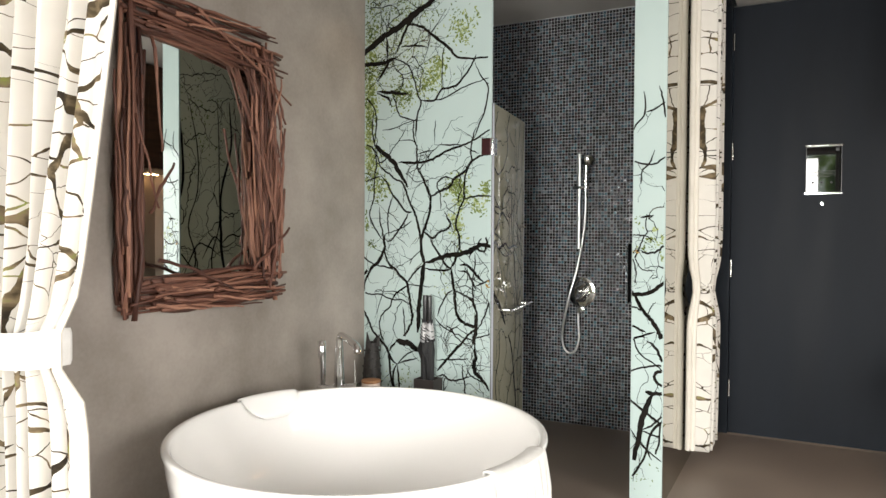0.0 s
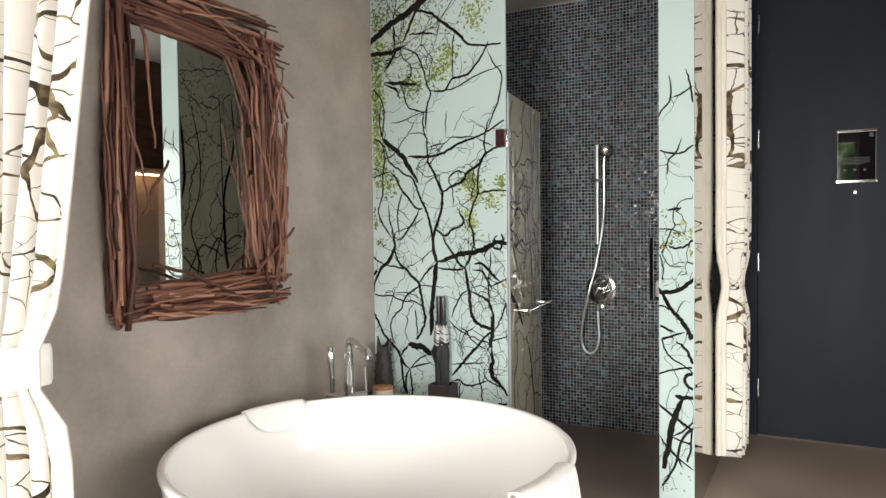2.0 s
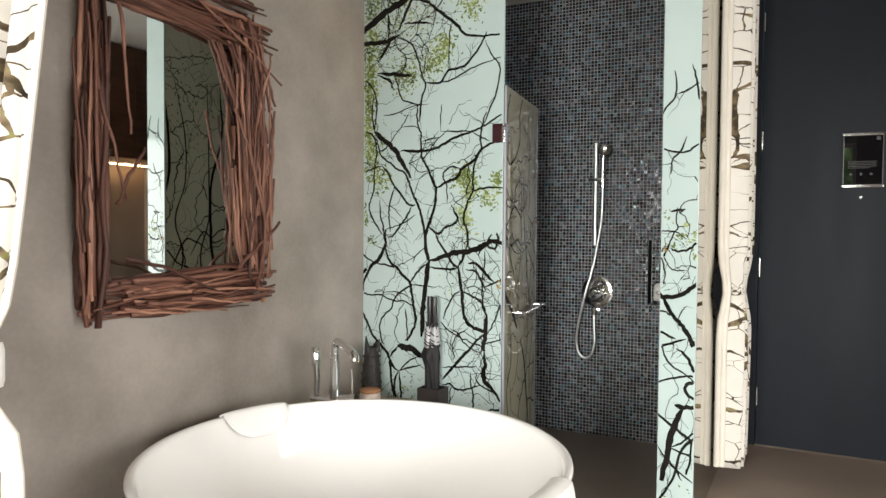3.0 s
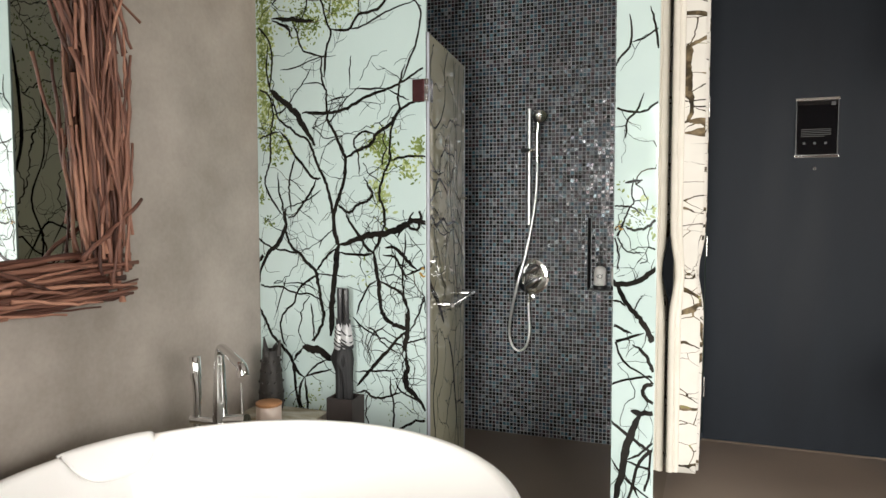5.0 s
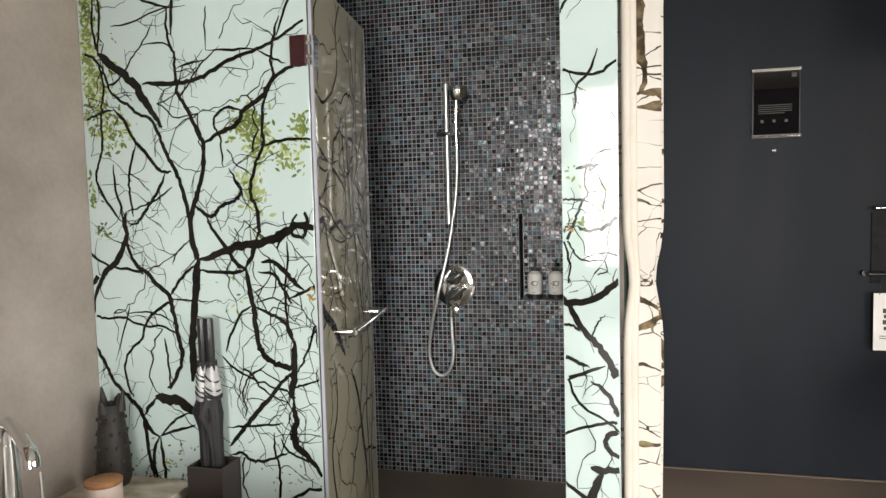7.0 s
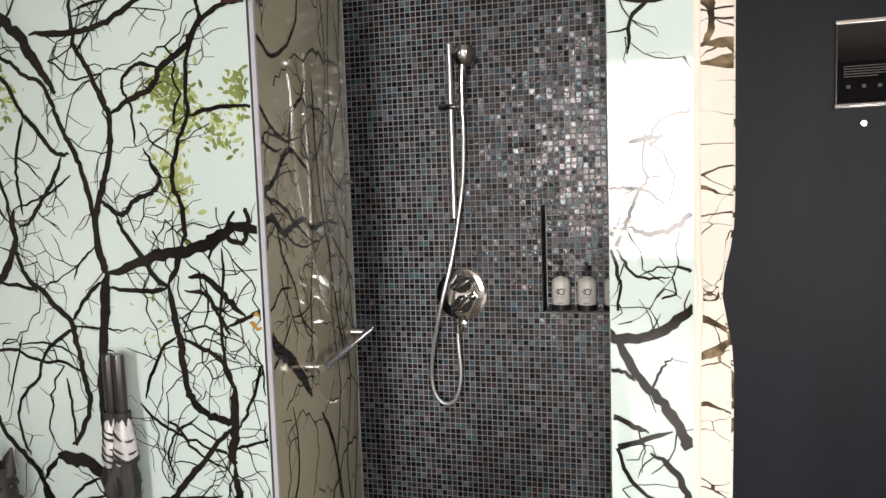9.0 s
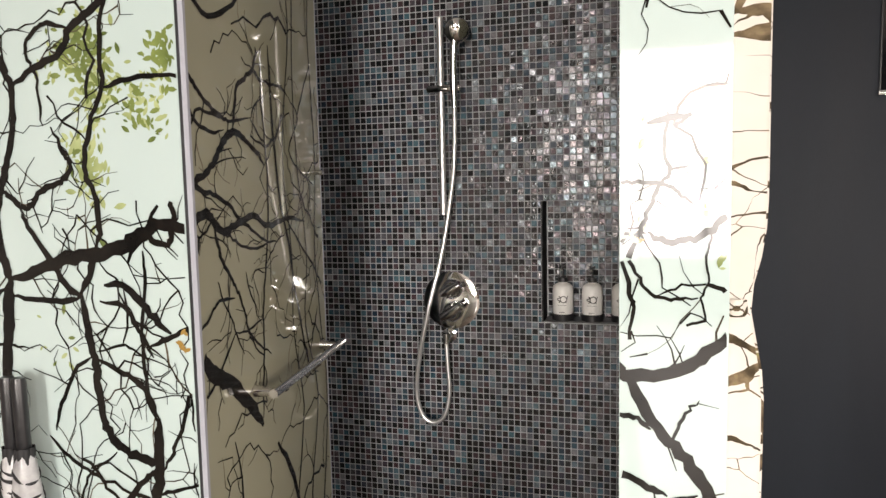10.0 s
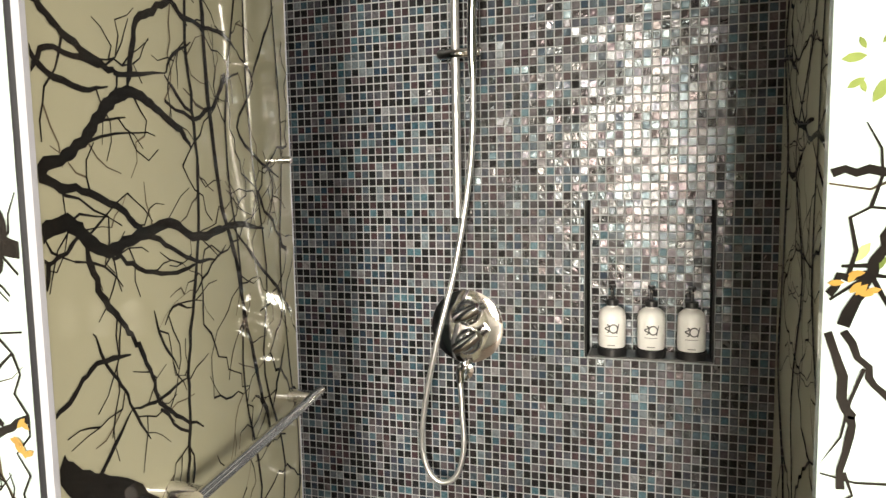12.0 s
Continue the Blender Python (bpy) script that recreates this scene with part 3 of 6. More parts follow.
LIMBS_WIDE_G = [
    (6.6, 6.6, 6.6, [(-2.302, 1.819), (-2.256, 1.792), (-2.244, 1.753), (-2.236, 1.695), (-2.245, 1.648), (-2.252, 1.571), (-2.253, 1.513), (-2.272, 1.456), (-2.285, 1.418), (-2.267, 1.368), (-2.234, 1.318), (-2.194, 1.268)]),
    (6.5, 4.3, 3.2, [(-2.236, 1.705), (-2.186, 1.72), (-2.15, 1.755), (-2.125, 1.79), (-2.09, 1.825), (-2.065, 1.86), (-2.036, 1.904)]),
    (4.2, 4.2, 4.2, [(-2.089, 1.829), (-2.004, 1.83), (-1.969, 1.796)]),
    (8.4, 8.4, 8.4, [(-2.204, 1.635), (-2.164, 1.594), (-2.14, 1.545), (-2.121, 1.521), (-2.087, 1.484), (-2.058, 1.445), (-2.028, 1.424), (-1.996, 1.426)]),
    (6.6, 6.6, 4.4, [(-2.205, 1.633), (-2.247, 1.625), (-2.307, 1.604)]),
]
LIMBS_WIDE_H = [
    (6.4, 6.4, 6.4, [(-2.126, 1.515), (-2.143, 1.468), (-2.157, 1.411), (-2.157, 1.363), (-2.152, 1.315), (-2.15, 1.285)]),
    (6.4, 6.4, 6.4, [(-2.215, 1.453), (-2.211, 1.375), (-2.196, 1.316), (-2.188, 1.258), (-2.181, 1.238)]),
    (8.4, 8.4, 6.3, [(-2.022, 1.42), (-2.048, 1.368), (-2.086, 1.321), (-2.103, 1.303), (-2.128, 1.271), (-2.166, 1.253)]),
    (6.3, 4.2, 4.2, [(-2.0, 1.375), (-2.056, 1.339), (-2.101, 1.322), (-2.135, 1.31), (-2.175, 1.3)]),
    (10.9, 17.4, 6.5, [(-2.175, 1.3), (-2.184, 1.257), (-2.178, 1.218), (-2.203, 1.17), (-2.228, 1.131), (-2.264, 1.107), (-2.285, 1.073), (-2.312, 1.024), (-2.318, 0.968)]),
]
LIMBS_WIDE_I = [
    (8.4, 12.6, 10.5, [(-2.181, 1.238), (-2.178, 1.199), (-2.166, 1.159), (-2.141, 1.119), (-2.105, 1.099), (-2.074, 1.059), (-2.033, 1.029), (-2.021, 0.989), (-2.01, 0.94), (-2.002, 0.881), (-1.991, 0.832), (-2.006, 0.783), (-2.036, 0.733), (-2.054, 0.719)]),
    (6.5, 6.5, 8.6, [(-2.326, 1.164), (-2.273, 1.133), (-2.23, 1.118), (-2.142, 1.107), (-2.121, 1.095)]),
    (13.3, 13.3, 11.0, [(-2.3, 1.088), (-2.323, 1.058)]),
    (4.1, 4.1, 4.1, [(-1.939, 1.21), (-1.973, 1.182), (-2.001, 1.154), (-2.01, 1.125)]),
    (8.2, 8.2, 6.2, [(-1.925, 1.123), (-1.958, 1.105), (-1.986, 1.076), (-2.01, 1.048), (-2.025, 1.023)]),
    (6.1, 4.1, 2.0, [(-2.03, 1.015), (-1.966, 1.012), (-1.923, 1.009), (-1.871, 1.006)]),
]
LIMBS_WIDE_J = [
    (8.6, 6.5, 6.5, [(-2.02, 1.009), (-2.054, 0.99), (-2.1, 0.961), (-2.129, 0.922), (-2.139, 0.882), (-2.175, 0.853), (-2.206, 0.813), (-2.212, 0.763), (-2.199, 0.712), (-2.184, 0.682)]),
    (6.4, 6.4, 4.3, [(-2.312, 0.954), (-2.268, 0.947), (-2.211, 0.953), (-2.168, 0.938), (-2.114, 0.922), (-2.07, 0.927), (-2.028, 0.911), (-2.001, 0.897)]),
    (4.4, 4.4, 2.2, [(-2.181, 0.992), (-2.193, 0.952), (-2.217, 0.883), (-2.247, 0.803)]),
    (4.2, 4.2, 4.2, [(-2.199, 0.962), (-2.121, 0.971), (-2.067, 0.961), (-2.015, 0.936)]),
    (22.6, 20.5, 20.5, [(-1.916, 1.152), (-1.925, 1.094), (-1.932, 1.036), (-1.938, 0.978), (-1.949, 0.901), (-1.953, 0.822), (-1.957, 0.744)]),
]
LIMBS_WIDE_K = [
    (15.5, 21.3, 15.5, [(-1.917, 1.142), (-1.859, 1.156), (-1.806, 1.173), (-1.743, 1.188), (-1.681, 1.197), (-1.63, 1.214), (-1.588, 1.235), (-1.568, 1.247), (-1.509, 1.237)]),
    (9.4, 9.4, 7.5, [(-1.598, 1.231), (-1.576, 1.216), (-1.55, 1.211), (-1.539, 1.233), (-1.533, 1.26), (-1.539, 1.288)]),
    (6.0, 9.9, 7.9, [(-1.792, 1.43), (-1.769, 1.382), (-1.755, 1.363), (-1.763, 1.335), (-1.795, 1.322), (-1.826, 1.31), (-1.849, 1.286), (-1.87, 1.28), (-1.9, 1.3), (-1.924, 1.314)]),
    (5.9, 9.9, 11.9, [(-1.877, 1.28), (-1.868, 1.255), (-1.834, 1.206), (-1.806, 1.167), (-1.778, 1.128), (-1.748, 1.112)]),
    (11.7, 11.7, 11.7, [(-1.705, 1.202), (-1.725, 1.155), (-1.752, 1.114)]),
]
LIMBS_WIDE_L = [
    (13.7, 13.7, 13.7, [(-1.748, 1.118), (-1.738, 1.051), (-1.726, 0.994), (-1.726, 0.947), (-1.719, 0.899), (-1.709, 0.86), (-1.691, 0.832), (-1.657, 0.812), (-1.618, 0.803), (-1.598, 0.799)]),
    (9.6, 11.5, 11.5, [(-1.696, 1.135), (-1.655, 1.134), (-1.617, 1.105), (-1.589, 1.076), (-1.555, 1.047)]),
    (7.7, 7.7, 5.8, [(-1.708, 1.102), (-1.658, 1.097), (-1.634, 1.068), (-1.612, 1.034), (-1.594, 1.001)]),
    (8.0, 10.0, 10.0, [(-1.915, 1.109), (-1.853, 1.102), (-1.791, 1.1), (-1.749, 1.109)]),
    (7.6, 7.6, 7.6, [(-1.603, 1.02), (-1.562, 1.038), (-1.521, 1.056)]),
    (5.8, 5.8, 7.7, [(-1.605, 1.198), (-1.605, 1.142), (-1.615, 1.049), (-1.616, 0.973), (-1.61, 0.917), (-1.598, 0.879)]),
]
LIMBS_WIDE_M = [
    (7.8, 7.8, 9.7, [(-1.726, 0.994), (-1.677, 0.974), (-1.637, 0.955), (-1.609, 0.926), (-1.592, 0.888)]),
    (3.9, 3.9, 3.9, [(-1.721, 1.004), (-1.663, 1.022), (-1.634, 1.012), (-1.604, 0.996)]),
    (3.9, 3.9, 3.9, [(-1.663, 1.022), (-1.646, 1.068), (-1.655, 1.144)]),
    (6.0, 6.0, 6.0, [(-1.726, 1.0), (-1.769, 0.976), (-1.792, 0.938), (-1.817, 0.89), (-1.831, 0.842)]),
    (15.6, 19.5, 11.7, [(-1.592, 0.888), (-1.596, 0.822), (-1.6, 0.765), (-1.609, 0.726), (-1.598, 0.703)]),
    (5.8, 5.8, 5.8, [(-1.523, 0.935), (-1.543, 0.869), (-1.566, 0.822), (-1.589, 0.784)]),
    (8.0, 12.0, 10.0, [(-1.605, 0.784), (-1.63, 0.765), (-1.674, 0.716), (-1.719, 0.668), (-1.764, 0.618), (-1.798, 0.578), (-1.833, 0.538)]),
]
LIMBS_WIDE_N = [
    (7.9, 19.8, 7.9, [(-1.604, 0.707), (-1.602, 0.669), (-1.595, 0.631), (-1.605, 0.592), (-1.603, 0.563), (-1.565, 0.525), (-1.537, 0.497), (-1.513, 0.459)]),
    (6.0, 6.0, 4.0, [(-1.848, 0.832), (-1.813, 0.803), (-1.773, 0.774), (-1.733, 0.76), (-1.714, 0.735), (-1.665, 0.707), (-1.615, 0.688)]),
    (4.0, 4.0, 4.0, [(-1.688, 0.812), (-1.731, 0.783), (-1.764, 0.754), (-1.778, 0.706), (-1.766, 0.667), (-1.773, 0.638)]),
    (6.1, 6.1, 4.0, [(-1.838, 0.601), (-1.764, 0.608), (-1.681, 0.616), (-1.64, 0.626)]),
    (5.8, 5.8, 3.9, [(-1.608, 0.736), (-1.571, 0.75), (-1.51, 0.765)]),
    (6.1, 8.2, 6.1, [(-1.835, 0.509), (-1.792, 0.52), (-1.762, 0.501), (-1.72, 0.498), (-1.668, 0.513), (-1.626, 0.533)]),
]
LIMBS_WIDE_O = [
    (6.0, 6.0, 6.0, [(-1.653, 0.576), (-1.626, 0.533), (-1.576, 0.515), (-1.528, 0.488)]),
    (6.1, 6.1, 6.1, [(-1.673, 0.591), (-1.673, 0.532), (-1.66, 0.474), (-1.66, 0.416), (-1.662, 0.357), (-1.65, 0.318)]),
    (8.2, 8.2, 8.2, [(-1.806, 0.331), (-1.721, 0.338), (-1.662, 0.353), (-1.626, 0.378), (-1.573, 0.409), (-1.516, 0.424)]),
    (8.8, 11.1, 11.1, [(-2.327, 0.867), (-2.308, 0.823), (-2.283, 0.782), (-2.264, 0.742), (-2.237, 0.712), (-2.202, 0.682), (-2.171, 0.652), (-2.155, 0.622), (-2.132, 0.582), (-2.095, 0.552)]),
    (11.0, 11.0, 8.8, [(-2.155, 0.622), (-2.144, 0.572), (-2.138, 0.511), (-2.131, 0.46), (-2.118, 0.41)]),
    (8.8, 8.8, 8.8, [(-2.095, 0.552), (-2.117, 0.501), (-2.118, 0.44), (-2.103, 0.4)]),
]
LIMBS_WIDE_P = [
    (8.8, 8.8, 8.8, [(-2.09, 0.553), (-2.084, 0.492), (-2.078, 0.432), (-2.077, 0.401)]),
    (29.8, 25.5, 21.3, [(-2.101, 0.689), (-2.057, 0.683), (-2.014, 0.68), (-1.977, 0.654), (-1.948, 0.641)]),
    (10.9, 10.9, 8.7, [(-2.101, 0.683), (-2.126, 0.653), (-2.146, 0.622)]),
    (6.4, 6.4, 6.4, [(-2.09, 0.559), (-2.054, 0.593), (-2.019, 0.624), (-1.974, 0.641)]),
    (8.6, 8.6, 6.4, [(-2.09, 0.557), (-2.022, 0.58), (-1.956, 0.601)]),
    (6.3, 6.3, 6.3, [(-2.056, 0.886), (-2.049, 0.842), (-2.043, 0.783), (-2.043, 0.723)]),
]
LIMBS_WIDE = LIMBS_WIDE_A + LIMBS_WIDE_B + LIMBS_WIDE_C + LIMBS_WIDE_D + LIMBS_WIDE_E + LIMBS_WIDE_F + LIMBS_WIDE_G + LIMBS_WIDE_H + LIMBS_WIDE_I + LIMBS_WIDE_J + LIMBS_WIDE_K + LIMBS_WIDE_L + LIMBS_WIDE_M + LIMBS_WIDE_N + LIMBS_WIDE_O + LIMBS_WIDE_P
LIMBS_STRIP_A = [
    (6.6, 6.6, 4.4, [(-0.718, 1.993), (-0.712, 1.892), (-0.746, 1.845), (-0.765, 1.81)]),
    (5.5, 5.5, 4.4, [(-0.712, 1.892), (-0.668, 1.903), (-0.62, 1.934)]),
    (6.6, 6.6, 6.6, [(-0.646, 2.015), (-0.629, 1.945), (-0.615, 1.864)]),
    (6.4, 6.4, 6.4, [(-0.759, 1.66), (-0.723, 1.648), (-0.664, 1.643), (-0.615, 1.676)]),
    (5.4, 5.4, 5.4, [(-0.665, 1.709), (-0.687, 1.65), (-0.722, 1.611), (-0.728, 1.55)]),
    (17.1, 15.0, 12.8, [(-0.784, 1.044), (-0.755, 1.018), (-0.704, 1.022), (-0.664, 1.038), (-0.635, 1.059), (-0.61, 1.081)]),
    (10.8, 15.1, 17.2, [(-0.755, 1.018), (-0.724, 0.962), (-0.693, 0.922), (-0.662, 0.886), (-0.636, 0.842), (-0.621, 0.812)]),
    (8.7, 8.7, 6.5, [(-0.763, 0.866), (-0.722, 0.847), (-0.696, 0.838)]),
]
LIMBS_STRIP_B = [
    (8.7, 8.7, 6.5, [(-0.752, 0.803), (-0.701, 0.823), (-0.651, 0.841)]),
    (5.5, 5.5, 4.4, [(-0.752, 0.803), (-0.735, 0.752), (-0.7, 0.712), (-0.649, 0.685), (-0.613, 0.657)]),
    (8.7, 8.7, 10.9, [(-0.691, 0.797), (-0.65, 0.768), (-0.63, 0.728), (-0.616, 0.702)]),
    (6.6, 6.6, 6.6, [(-0.771, 0.642), (-0.709, 0.665), (-0.649, 0.681), (-0.619, 0.681)]),
    (11.0, 11.0, 8.8, [(-0.619, 0.656), (-0.648, 0.643), (-0.652, 0.611), (-0.618, 0.583)]),
    (15.5, 15.5, 13.3, [(-0.697, 0.549), (-0.667, 0.542), (-0.617, 0.547)]),
    (18.0, 22.6, 15.8, [(-0.663, 0.542), (-0.682, 0.492), (-0.706, 0.425), (-0.715, 0.37), (-0.729, 0.304), (-0.744, 0.211)]),
    (9.0, 9.0, 9.0, [(-0.769, 0.503), (-0.717, 0.466), (-0.665, 0.43), (-0.625, 0.403)]),
]
LIMBS_STRIP_C = [
    (6.7, 6.7, 6.7, [(-0.715, 0.36), (-0.665, 0.387), (-0.615, 0.436)]),
    (6.8, 6.8, 6.8, [(-0.625, 0.403), (-0.627, 0.318), (-0.643, 0.252)]),
    (6.8, 6.8, 6.8, [(-0.715, 0.36), (-0.664, 0.345), (-0.628, 0.339)]),
    (6.9, 6.9, 6.9, [(-0.725, 0.315), (-0.683, 0.267), (-0.662, 0.223)]),
    (3.7, 4.5, 6.0, [(-0.696, 1.408), (-0.699, 1.384), (-0.703, 1.357), (-0.696, 1.322), (-0.706, 1.302), (-0.719, 1.274), (-0.733, 1.243), (-0.74, 1.225), (-0.75, 1.196)]),
    (7.5, 7.5, 6.0, [(-0.726, 1.389), (-0.699, 1.393), (-0.667, 1.399)]),
    (4.5, 4.5, 3.8, [(-0.667, 1.399), (-0.69, 1.38)]),
    (4.5, 4.5, 3.7, [(-0.763, 1.303), (-0.733, 1.304), (-0.696, 1.3), (-0.677, 1.284), (-0.657, 1.271)]),
]
LIMBS_STRIP_D = [
    (6.0, 7.5, 7.5, [(-0.723, 1.232), (-0.71, 1.221), (-0.686, 1.217), (-0.66, 1.224), (-0.638, 1.234), (-0.619, 1.255)]),
    (4.5, 4.5, 4.5, [(-0.763, 1.218), (-0.75, 1.229), (-0.726, 1.232)]),
    (4.6, 4.6, 3.8, [(-0.761, 1.189), (-0.747, 1.131), (-0.744, 1.123), (-0.749, 1.071)]),
    (3.8, 3.8, 3.8, [(-0.75, 1.189), (-0.733, 1.156), (-0.716, 1.138), (-0.686, 1.135), (-0.653, 1.136)]),
    (2.3, 2.3, 2.3, [(-0.716, 1.138), (-0.686, 1.15), (-0.64, 1.157)]),
    (4.6, 4.6, 4.6, [(-0.64, 1.157), (-0.619, 1.147)]),
    (2.3, 2.3, 2.3, [(-0.638, 1.231), (-0.644, 1.196), (-0.64, 1.161), (-0.65, 1.136), (-0.643, 1.104)]),
    (3.1, 3.1, 3.1, [(-0.67, 1.096), (-0.64, 1.104)]),
]
LIMBS_STRIP_E = [
    (5.6, 5.6, 5.6, [(-0.765, 0.957), (-0.738, 0.952), (-0.72, 0.938)]),
    (4.0, 4.0, 2.4, [(-0.696, 0.913), (-0.679, 0.941), (-0.666, 0.971), (-0.649, 0.984)]),
    (3.0, 3.0, 2.2, [(-0.696, 1.322), (-0.67, 1.326)]),
]
LIMBS_STRIP = LIMBS_STRIP_A + LIMBS_STRIP_B + LIMBS_STRIP_C + LIMBS_STRIP_D + LIMBS_STRIP_E
LIMBS_DOOR_A = [
    (10.5, 12.3, 7.0, [(-0.005, 1.309), (0.017, 1.325), (0.05, 1.335), (0.081, 1.354), (0.114, 1.387), (0.142, 1.407), (0.171, 1.42), (0.215, 1.414), (0.254, 1.397), (0.296, 1.378), (0.323, 1.356)]),
    (7.6, 7.6, 6.7, [(0.171, 1.421), (0.184, 1.462), (0.202, 1.514), (0.239, 1.534), (0.282, 1.564), (0.302, 1.595), (0.299, 1.61)]),
    (7.7, 6.9, 4.3, [(0.002, 1.51), (0.028, 1.492), (0.06, 1.473), (0.1, 1.454), (0.138, 1.444), (0.165, 1.441), (0.258, 1.453)]),
    (6.3, 5.3, 5.3, [(0.282, 1.564), (0.316, 1.544), (0.374, 1.541), (0.437, 1.543), (0.482, 1.525)]),
    (4.9, 4.9, 4.9, [(0.258, 1.453), (0.299, 1.424), (0.344, 1.395)]),
    (3.9, 3.9, 3.9, [(0.258, 1.453), (0.286, 1.485), (0.333, 1.511)]),
]
LIMBS_DOOR_B = [
    (5.8, 5.8, 3.3, [(-0.0, 1.449), (0.029, 1.426), (0.085, 1.414), (0.136, 1.424)]),
    (5.0, 5.0, 5.0, [(0.005, 1.423), (0.031, 1.452), (0.087, 1.448), (0.138, 1.444)]),
    (9.0, 6.3, 3.6, [(0.005, 1.313), (0.042, 1.302), (0.089, 1.294), (0.153, 1.268), (0.181, 1.246), (0.226, 1.226), (0.276, 1.204), (0.331, 1.187), (0.381, 1.184)]),
    (14.8, 12.9, 7.4, [(-0.003, 1.247), (0.017, 1.256), (0.045, 1.262), (0.073, 1.249), (0.097, 1.228), (0.136, 1.227), (0.196, 1.241), (0.261, 1.249), (0.314, 1.224), (0.395, 1.228), (0.463, 1.235), (0.565, 1.217)]),
]
LIMBS_DOOR_C = [
    (8.1, 6.3, 4.5, [(0.073, 1.241), (0.083, 1.206), (0.099, 1.173), (0.124, 1.141), (0.15, 1.112), (0.17, 1.086), (0.19, 1.047), (0.203, 1.008), (0.243, 0.974), (0.314, 0.933)]),
    (4.6, 4.6, 3.7, [(0.109, 1.223), (0.149, 1.207), (0.207, 1.184), (0.283, 1.18), (0.33, 1.184)]),
    (4.0, 4.0, 4.0, [(-0.001, 1.233), (0.014, 1.22), (0.049, 1.236), (0.067, 1.249)]),
    (4.7, 4.7, 3.9, [(0.014, 1.22), (0.004, 1.179), (-0.005, 1.13)]),
    (5.0, 5.0, 5.0, [(-0.006, 1.048), (0.031, 1.063), (0.062, 1.086), (0.1, 1.093), (0.148, 1.087)]),
    (3.5, 3.5, 3.5, [(0.078, 1.133), (0.094, 1.095), (0.125, 1.055), (0.143, 1.017), (0.177, 0.963)]),
    (3.8, 3.8, 3.8, [(0.143, 1.017), (0.212, 1.01), (0.282, 1.02)]),
]
LIMBS_DOOR_D = [
    (5.2, 5.2, 5.2, [(0.143, 1.017), (0.092, 0.975), (0.046, 0.94), (0.004, 0.916)]),
    (23.8, 27.4, 20.1, [(0.001, 0.999), (0.036, 0.967), (0.083, 0.937), (0.142, 0.898), (0.201, 0.847), (0.257, 0.784)]),
    (6.0, 6.0, 6.0, [(0.33, 1.617), (0.32, 1.536), (0.328, 1.436), (0.337, 1.342), (0.329, 1.228), (0.308, 1.134), (0.283, 1.043), (0.278, 0.968), (0.268, 0.876), (0.258, 0.803)]),
    (7.8, 8.9, 8.9, [(0.369, 1.627), (0.373, 1.536), (0.384, 1.393), (0.408, 1.263), (0.448, 1.177), (0.467, 1.1), (0.498, 0.995), (0.532, 0.906), (0.568, 0.812)]),
    (3.8, 3.8, 3.8, [(0.204, 1.132), (0.217, 1.094), (0.256, 1.04)]),
    (2.9, 2.9, 2.9, [(0.227, 1.11), (0.254, 1.133), (0.298, 1.121)]),
]
LIMBS_DOOR_E = [
    (4.6, 4.6, 4.6, [(0.482, 1.525), (0.541, 1.48), (0.474, 1.398), (0.546, 1.348), (0.643, 1.314)]),
    (4.8, 4.8, 4.8, [(0.648, 1.632), (0.586, 1.552), (0.527, 1.467)]),
    (5.9, 5.9, 5.9, [(0.44, 1.231), (0.534, 1.157), (0.615, 1.101), (0.674, 1.043)]),
    (6.2, 6.2, 6.2, [(0.639, 0.987), (0.605, 0.934), (0.573, 0.882)]),
    (3.1, 3.1, 3.1, [(0.415, 1.201), (0.349, 1.168), (0.308, 1.134)]),
    (3.6, 3.6, 3.6, [(0.574, 1.36), (0.612, 1.291), (0.579, 1.222)]),
]
LIMBS_DOOR = LIMBS_DOOR_A + LIMBS_DOOR_B + LIMBS_DOOR_C + LIMBS_DOOR_D + LIMBS_DOOR_E


